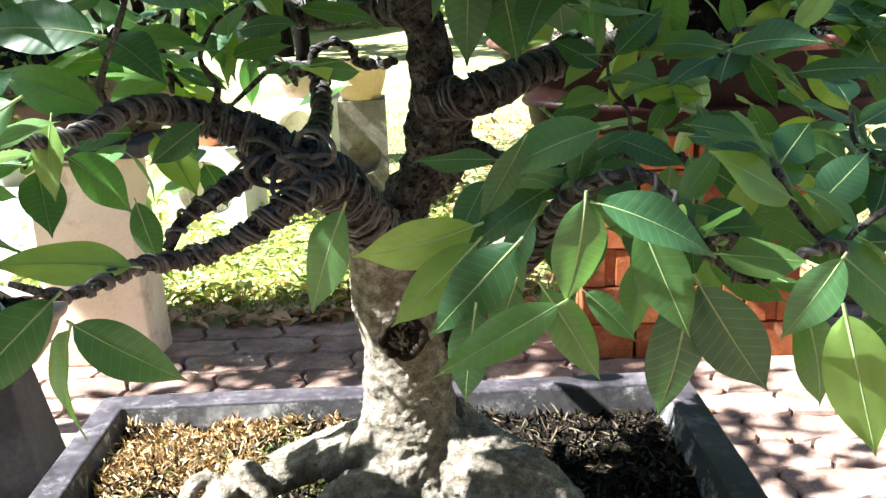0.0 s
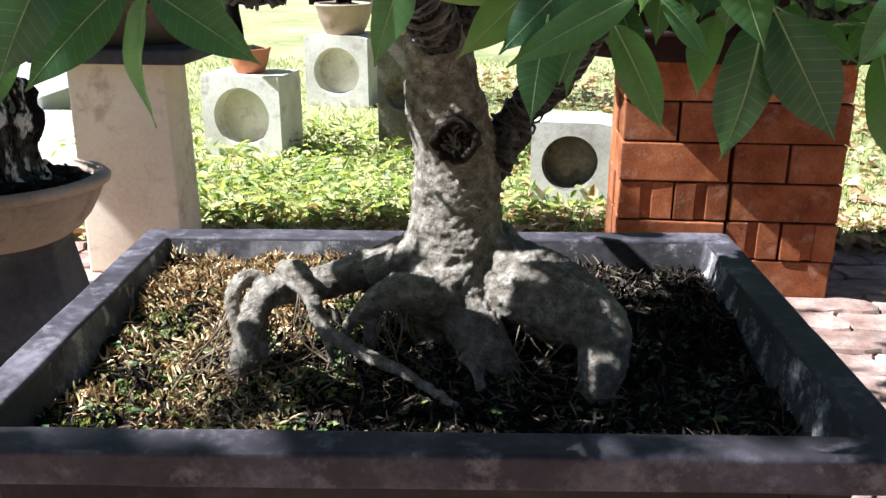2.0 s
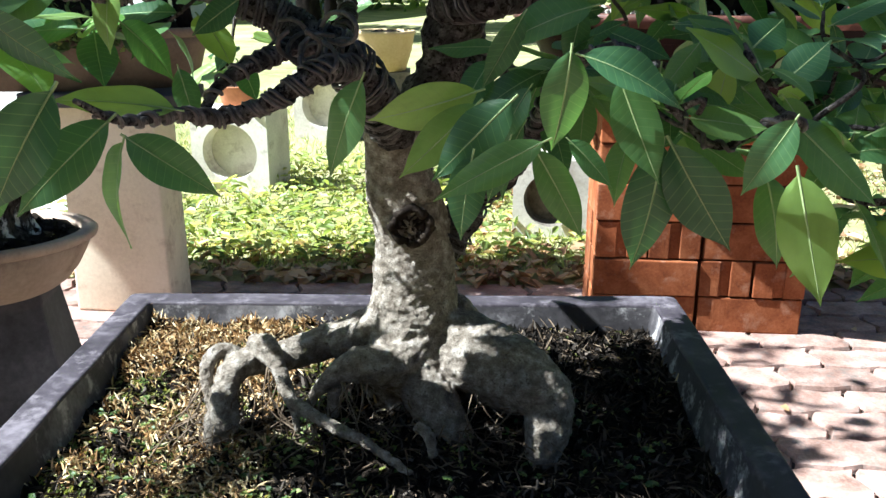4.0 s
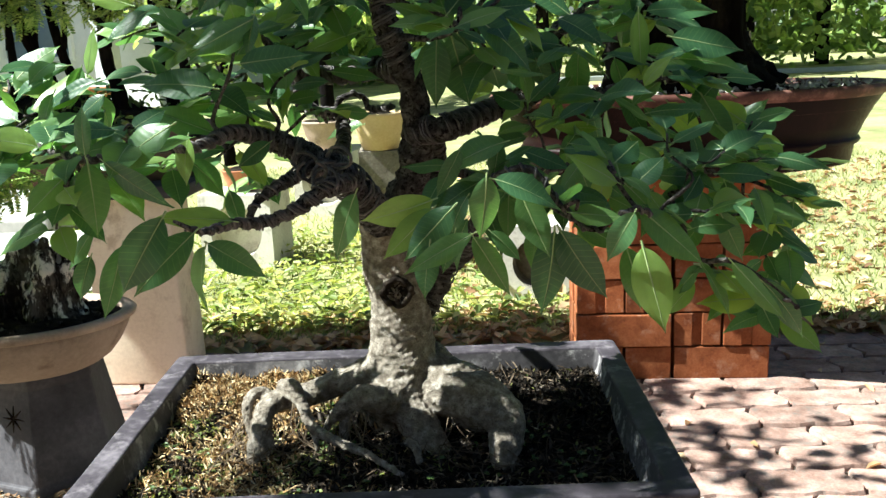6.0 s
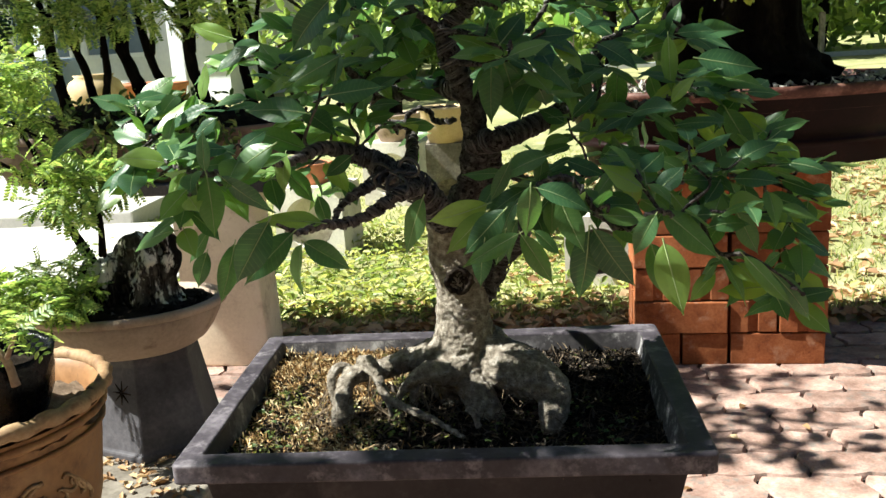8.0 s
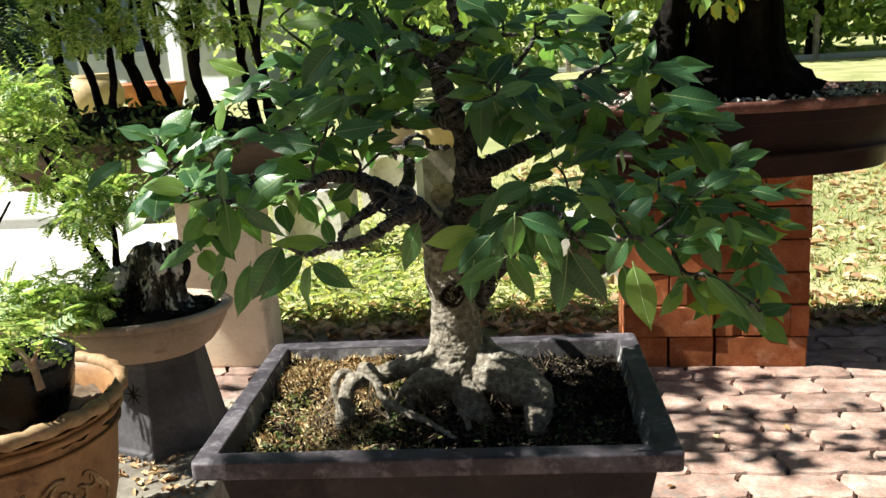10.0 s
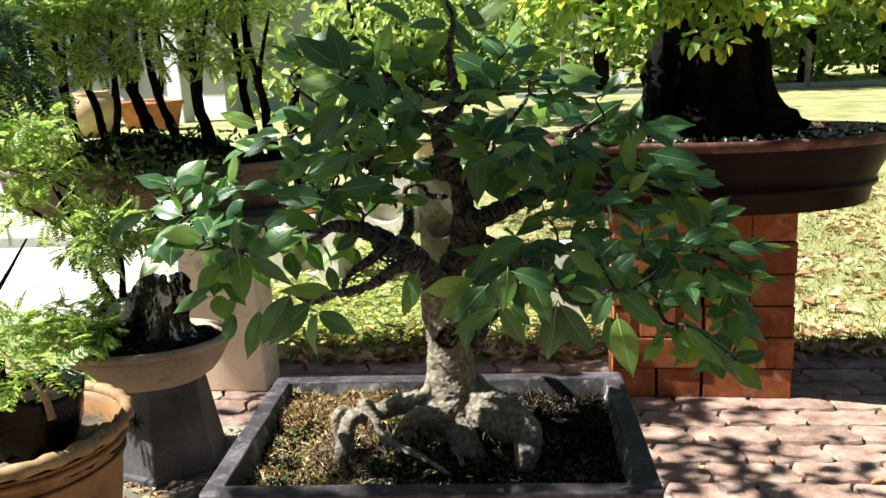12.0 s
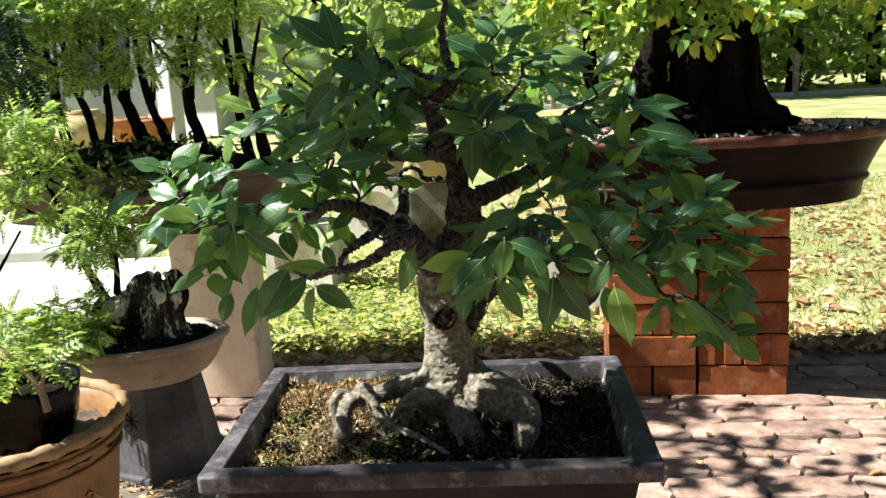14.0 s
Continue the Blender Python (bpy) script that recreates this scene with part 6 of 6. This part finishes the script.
# ---- lawn growth ----
n = 24000
x, y = rng.uniform(-2.2, 3.2, n), 2.10 + rng.random(n) ** 1.4 * 4.2
z = np.array([ground_height(a, b) for a, b in zip(x, y)])
scatter_blades("grass", np.stack([x, y, z], 1), unit(n) * [0.5, 0.5, 0.2] + [0, 0, 0.75], unit(n) * [1, 1, 0.2], rng.uniform(0.014, 0.042, n), rng.uniform(0.002, 0.0045, n), M_GRASS, None, "sunlit patchy lawn grass", "grass", True, bend=0.35)
n = 2600
x, y = rng.normal(-0.50, 0.62, n), 2.16 + rng.random(n) ** 1.5 * 1.6
z = np.array([ground_height(a, b) for a, b in zip(x, y)]) + rng.random(n) * 0.06
scatter_blades("weeds", np.stack([x, y, z], 1), unit(n) * [1, 1, 0.3] + [0, 0, 0.35], unit(n) * 0.5 + [0, 0, 1], rng.uniform(0.018, 0.06, n), rng.uniform(0.008, 0.03, n), M_WEED, None, "low broad-leaved weeds along the paving edge", "weeds", True)
n = 3000
x = np.concatenate([rng.uniform(0.0, 3.4, 2200), rng.uniform(-1.4, 1.6, 800)])
y = np.concatenate([2.08 + rng.random(2200) ** 1.3 * 3.6, 2.02 + rng.random(800) ** 2 * 0.35])
z = np.array([max(ground_height(a, b), 0.0) for a, b in zip(x, y)]) + 0.012
scatter_blades("dry_leaves", np.stack([x, y, z], 1), unit(n) * [1, 1, 0.2], unit(n) * 0.5 + [0, 0, 1], rng.uniform(0.03, 0.075, n), rng.uniform(0.02, 0.045, n), M_DRYLEAF, None, "fallen dry brown leaves lying along the lawn edge", "leaf litter", True)
n = 34
scatter_blades("fallen_leaves", np.stack([rng.uniform(-0.9, 1.5, n), rng.uniform(0.9, 2.0, n), np.full(n, 0.006)], 1), unit(n) * [1, 1, 0.1], unit(n) * 0.3 + [0, 0, 1], rng.uniform(0.02, 0.05, n), rng.uniform(0.012, 0.025, n), M_DRYLEAF, None, "a few dry leaves fallen on the pavers", "leaf litter", True)

# ---- road, building and far trees ----
bm = bmesh.new()
box(bm, (-14, 2.45, -0.05), (-1.45, 3.98, 0.035), 0.01)
tagged(part("apron", bm, M_ROAD, smooth=False), "pale concrete apron in full sun", "pavement", kind="structure")
bm = bmesh.new()
box(bm, (-30, 3.98, -0.05), (-2.2, 6.6, 0.10), 0.012)
tagged(part("road", bm, M_ROAD, smooth=False), "pale sunlit concrete driveway with a low kerb", "road", kind="structure")

house = thing("white_building", (-10.2, 17.0, 0.0), "white single-storey building with a grey roof and bluish windows", "building")
bm = bmesh.new()
box(bm, (-9, 0, 0), (5.2, 7, 3.4))
part("wall", bm, M_WALL, house, smooth=False)
bm = bmesh.new()
box(bm, (-9.6, -1.2, 3.4), (5.8, 7.6, 3.7))
part("roof", bm, M_ROOF, house, smooth=False)
for x in (-7, -4.4, -1.8, 0.6, 2.6):
    w = new("window")
    w.parent = house
    w.location = (x, -0.02, 1.7)
    bm = bmesh.new()
    box(bm, (-0.75, -0.02, -0.75), (0.75, 0.01, 0.75))
    part("pane", bm, M_GLASSDARK, w, smooth=False)
    for a, b in (((-0.82, -0.05, 0.75), (0.82, 0.03, 0.83)), ((-0.82, -0.05, -0.83), (0.82, 0.03, -0.75)), ((-0.83, -0.05, -0.75), (-0.75, 0.03, 0.75)), ((0.75, -0.05, -0.75), (0.83, 0.03, 0.75)), ((-0.03, -0.045, -0.75), (0.03, 0.02, 0.75))):
        bm = bmesh.new()
        box(bm, a, b)
        part("frame", bm, M_WALL, w, smooth=False)
for x in (-5.6, 1.6, 4.9):
    bm = bmesh.new()
    box(bm, (x - 0.16, -1.0, 0), (x + 0.16, -0.7, 3.4), 0.02)
    part("column", bm, M_WALL, house, smooth=False)

house.rotation_euler = (0, 0, radians(-20))

jar = thing("water_jar", (-6.4, 12.2, 0.0), "large pale yellow glazed water jar on the grass", "jar")
bm = bmesh.new()
lathe(bm, [(0.22, 0), (0.30, 0.02), (0.42, 0.25), (0.44, 0.42), (0.36, 0.58), (0.27, 0.64), (0.30, 0.68), (0.25, 0.68), (0.23, 0.6)], 40)
part("body", bm, M_TANPALE, jar)
tank = thing("blue_tank", (-9.0, 13.6, 0.0), "low blue-painted water tank beside the building", "tank")
bm = bmesh.new()
lathe(bm, [(1.5, 0), (1.52, 0.02), (1.5, 0.85), (1.54, 0.87), (1.54, 0.93), (1.46, 0.93), (1.45, 0.8)], 40)
part("body", bm, M_BLUE, tank)
for at in ((-5.6, 13.0, 0), (-6.3, 13.6, 0)):
    ob = thing("terracotta_pot", at, "plain terracotta garden pot standing on the lawn", "plant pot", "terracotta pots on the lawn")
    bm = bmesh.new()
    lathe(bm, [(0.18, 0), (0.2, 0.01), (0.3, 0.4), (0.33, 0.41), (0.33, 0.47), (0.28, 0.47), (0.27, 0.35)], 32)
    part("body", bm, M_TERRACOTTA, ob)

fence = thing("low_fence", (6.0, 18.2, 0.0), "low grey garden wall with posts at the lawn end", "fence")
bm = bmesh.new()
box(bm, (-6, 0, 0), (14, 0.15, 0.10), 0.01)
part("wall", bm, M_ROOF, fence, smooth=False)
for x in range(-5, 15, 5):
    bm = bmesh.new()
    box(bm, (x - 0.05, -0.02, 0), (x + 0.05, 0.11, 0.9), 0.01)
    part("post", bm, M_SLAB, fence, smooth=False)


def garden_tree(at, height, spread, blobs, n, leaf_len, seed, label, material=M_FARLEAF, trunk_r=0.14):
    x, y, _ = at
    ob = thing("garden_tree", at, label, "tree")
    r = random.Random(seed)
    bm = bmesh.new()
    tube(bm, [(x, y, -0.05, trunk_r * 1.3), (x + r.uniform(-.1, .1), y, height * 0.25, trunk_r), (x + r.uniform(-.2, .2), y, height * 0.5, trunk_r * 0.7), (x + r.uniform(-.3, .3), y, height * 0.85, trunk_r * 0.25)], 10, 5, 0.25, seed)
    for k in range(6):
        a = 2 * math.pi * k / 6 + r.random()
        h = height * r.uniform(0.28, 0.5)
        tube(bm, [(x, y, h, trunk_r * 0.5), (x + spread * 0.35 * math.cos(a), y + spread * 0.35 * math.sin(a), h + height * 0.15, trunk_r * 0.3), (x + spread * 0.7 * math.cos(a), y + spread * 0.7 * math.sin(a), h + height * 0.28, trunk_r * 0.1)], 7, 4, 0.2, seed + k)
    local(part("trunk", bm, M_DARKBARK, None), ob)
    bl = []
    for k in range(blobs):
        a, q = r.uniform(0, 2 * math.pi), spread * math.sqrt(r.random())
        s = spread * r.uniform(0.22, 0.42)
        bl.append((x + q * math.cos(a), y + q * math.sin(a), height * r.uniform(0.45, 1.0), s, s, s * 0.6))
    local(crown("crown", bl, n, leaf_len, leaf_len * 0.5, material, None), ob)


for k, (at, h, s, n) in enumerate((((-2.2, 12.5, 0), 5.2, 2.4, 5200), ((3.4, 19.0, 0), 5.4, 2.6, 5200), ((6.6, 20.5, 0), 5.2, 2.4, 4600), ((9.8, 16.0, 0), 5.6, 2.6, 4600), ((13.5, 17.5, 0), 6, 3, 4200), ((-21.0, 24.0, 0), 6.5, 3, 4200), ((5.0, 8.6, 0), 4.4, 1.8, 4200), ((-6.0, 27.0, 0), 8, 3, 4200), ((2.0, 20.0, 0), 8, 3.6, 5200), ((9, 22, 0), 9, 4, 5200), ((17, 24, 0), 9, 4.5, 4200), ((-18, 22, 0), 9, 4.5, 4200))):
    garden_tree(at, h, s, 16, n, 0.13 + 0.006 * at[1], k * 7 + 1, "leafy garden tree with sunlit yellow-green crown behind the lawn")
n = 9000
x, y = rng.uniform(-24, 30, n), rng.uniform(19.5, 23, n)
x[:2500] = rng.uniform(-3.5, 9, 2500)
scatter_blades("hedge", np.stack([x, y, rng.uniform(0, 1, n) ** 0.7 * (2.2 + 0.8 * np.sin(x * 0.9))], 1), unit(n) + [0, -0.3, 0.2], unit(n) + [0, 0, 0.6], rng.uniform(0.18, 0.36, n), rng.uniform(0.09, 0.2, n), M_FARLEAF, None, "dense sunlit hedge along the far end of the lawn", "hedge", True)
n = 16000
x, y = rng.uniform(-60, 60, n), rng.uniform(30, 42, n)
scatter_blades("far_woods", np.stack([x, y, rng.random(n) * (9 + 3 * np.sin(x * 0.31) + 1.5 * np.sin(x * 0.83))], 1), unit(n) + [0, -0.3, 0], unit(n) + [0, 0, 0.6], rng.uniform(0.5, 1.1, n), rng.uniform(0.3, 0.6, n), M_FARLEAF, None, "far belt of leafy green trees", "trees", True)

# ---- unseen wall added behind the camera to cut fill light ----
bm = bmesh.new()
box(bm, (-6, -4.2, -0.05), (8, -4.0, 3.0))
tagged(part("wall_house", bm, M_TRAYCLAY, smooth=False), "unseen plain wall added behind the camera to cut fill light", "wall", kind="structure")

# unseen tree, added up-sun to throw dappled shade over the pavers
shade = thing("garden_tree", (-2.75, 1.2, 0.0), "unseen garden tree added to cast dappled shade on paving and bonsai", "tree")
bm = bmesh.new()
tube(bm, [(-2.75, 1.2, -0.05, 0.085), (-2.7, 1.2, 0.7, 0.065), (-2.55, 1.18, 1.5, 0.05), (-2.3, 1.15, 2.0, 0.035), (-1.9, 1.12, 2.2, 0.02), (-1.3, 1.0, 2.12, 0.008)], 10, 5, 0.25, 4)
tube(bm, [(-2.55, 1.18, 1.5, 0.035), (-2.75, 1.2, 2.0, 0.022), (-2.95, 1.15, 2.4, 0.008)], 8, 4, 0.2, 5)
tube(bm, [(-2.3, 1.15, 2.0, 0.025), (-1.8, 0.98, 2.15, 0.014), (-1.35, 0.86, 2.05, 0.006)], 8, 4, 0.2, 6)
tube(bm, [(-2.3, 1.15, 2.0, 0.022), (-2.2, 1.2, 2.4, 0.012), (-1.9, 1.2, 2.6, 0.005)], 8, 4, 0.2, 7)
tube(bm, [(-2.55, 1.18, 1.5, 0.035), (-2.4, 0.8, 2.05, 0.025), (-2.2, 0.4, 2.5, 0.016), (-2.0, 0.0, 2.8, 0.006)], 8, 5, 0.2, 8)
local(part("trunk", bm, M_DARKBARK, None), shade)
SHADE = [(-1.25, 0.85, 2.0, 0.30, 0.10, 0.08), (-0.95, 1.05, 2.05, 0.25, 0.12, 0.08), (-1.55, 0.95, 2.1, 0.3, 0.12, 0.1), (-2.1, 1.3, 2.35, 0.3, 0.16, 0.14), (-2.5, 1.15, 2.3, 0.4, 0.22, 0.25), (-2.9, 1.15, 2.35, 0.25, 0.2, 0.2), (-2.0, 1.15, 2.6, 0.3, 0.2, 0.12)]
local(crown("crown", SHADE, 430, 0.085, 0.042, M_FARLEAF, None), shade)
# added leaf clumps on the sun line, to shade the bonsai and front rim
LOW_SHADE = []
for x, y, z, r in ((0.13, 0.04, 0.81, 0.10), (0.24, 0.05, 0.82, 0.10), (0.33, 0.08, 0.84, 0.08), (0.25, 0.10, 0.58, 0.07), (-0.16, -0.11, 0.61, 0.06), (0.0, -0.11, 0.61, 0.07), (0.17, -0.11, 0.61, 0.08)):
    c = Vector((x, y, z)) + SUN_DIR * 2.7
    LOW_SHADE.append((c.x - 0.36, c.y, c.z, r * 1.2, r * 1.2, r))
local(crown("low_crown", LOW_SHADE, 250, 0.085, 0.042, M_FARLEAF, None), shade)
# added clumps placed up-sun to darken the pavers beside the lawn
EDGE_SHADE = []
for x, y, r in ((-0.62, 1.80, 0.15), (-0.32, 1.76, 0.17), (-0.02, 1.78, 0.17), (0.26, 1.74, 0.17), (0.50, 1.62, 0.13)):
    c = Vector((x, y, 0)) + SUN_DIR * 3.1
    EDGE_SHADE.append((c.x - 0.36, c.y, c.z, r, r * 0.8, r * 0.6))
local(crown("edge_crown", EDGE_SHADE, 560, 0.085, 0.042, M_FARLEAF, None), shade)
bm = bmesh.new()
tube(bm, [(-2.2, 1.2, 2.4, 0.014), (-2.25, 1.42, 2.45, 0.010), (-2.0, 1.48, 2.42, 0.006)], 7, 4, 0.2, 9)
local(part("limb", bm, M_DARKBARK, None), shade)
shade.location.x += 0.36

# ---- pavers ----
pv, pf = paver_mesh()
paver_me = bpy.data.meshes.new("paver")
paver_me.from_pydata(pv, [], pf)
paver_me.materials.append(M_PAVER)
paver_me.update()
pav_rng = random.Random(3)
near, rest_v, rest_f = 0, [], []
for j in range(-20, 18):
    for i in range(-8, 13):
        x, y = i * 0.225 + (0.1125 if j % 2 else 0.0), j * 0.1125 + 0.055
        if not (-1.7 < x < 2.8 and y < 2.0):
            continue
        m = pose(x, y, pav_rng.uniform(-0.003, 0.002), pav_rng.uniform(-0.8, 0.8), pav_rng.uniform(-0.5, 0.5), pav_rng.uniform(-0.5, 0.5))
        if y > 0.75 and -1.25 < x < 1.95 and near < 300:
            near += 1
            ob = new("paver", paver_me)
            ob.parent, ob.matrix_basis = pavement, m
        else:
            b = len(rest_v)
            rest_v += [m @ Vector(v) for v in pv]
            rest_f += [tuple(b + k for k in f) for f in pf]
tagged(raw("paver_field", rest_v, rest_f, M_PAVER, pavement, smooth=False), "more of the wavy clay pavers", kind="stuff")
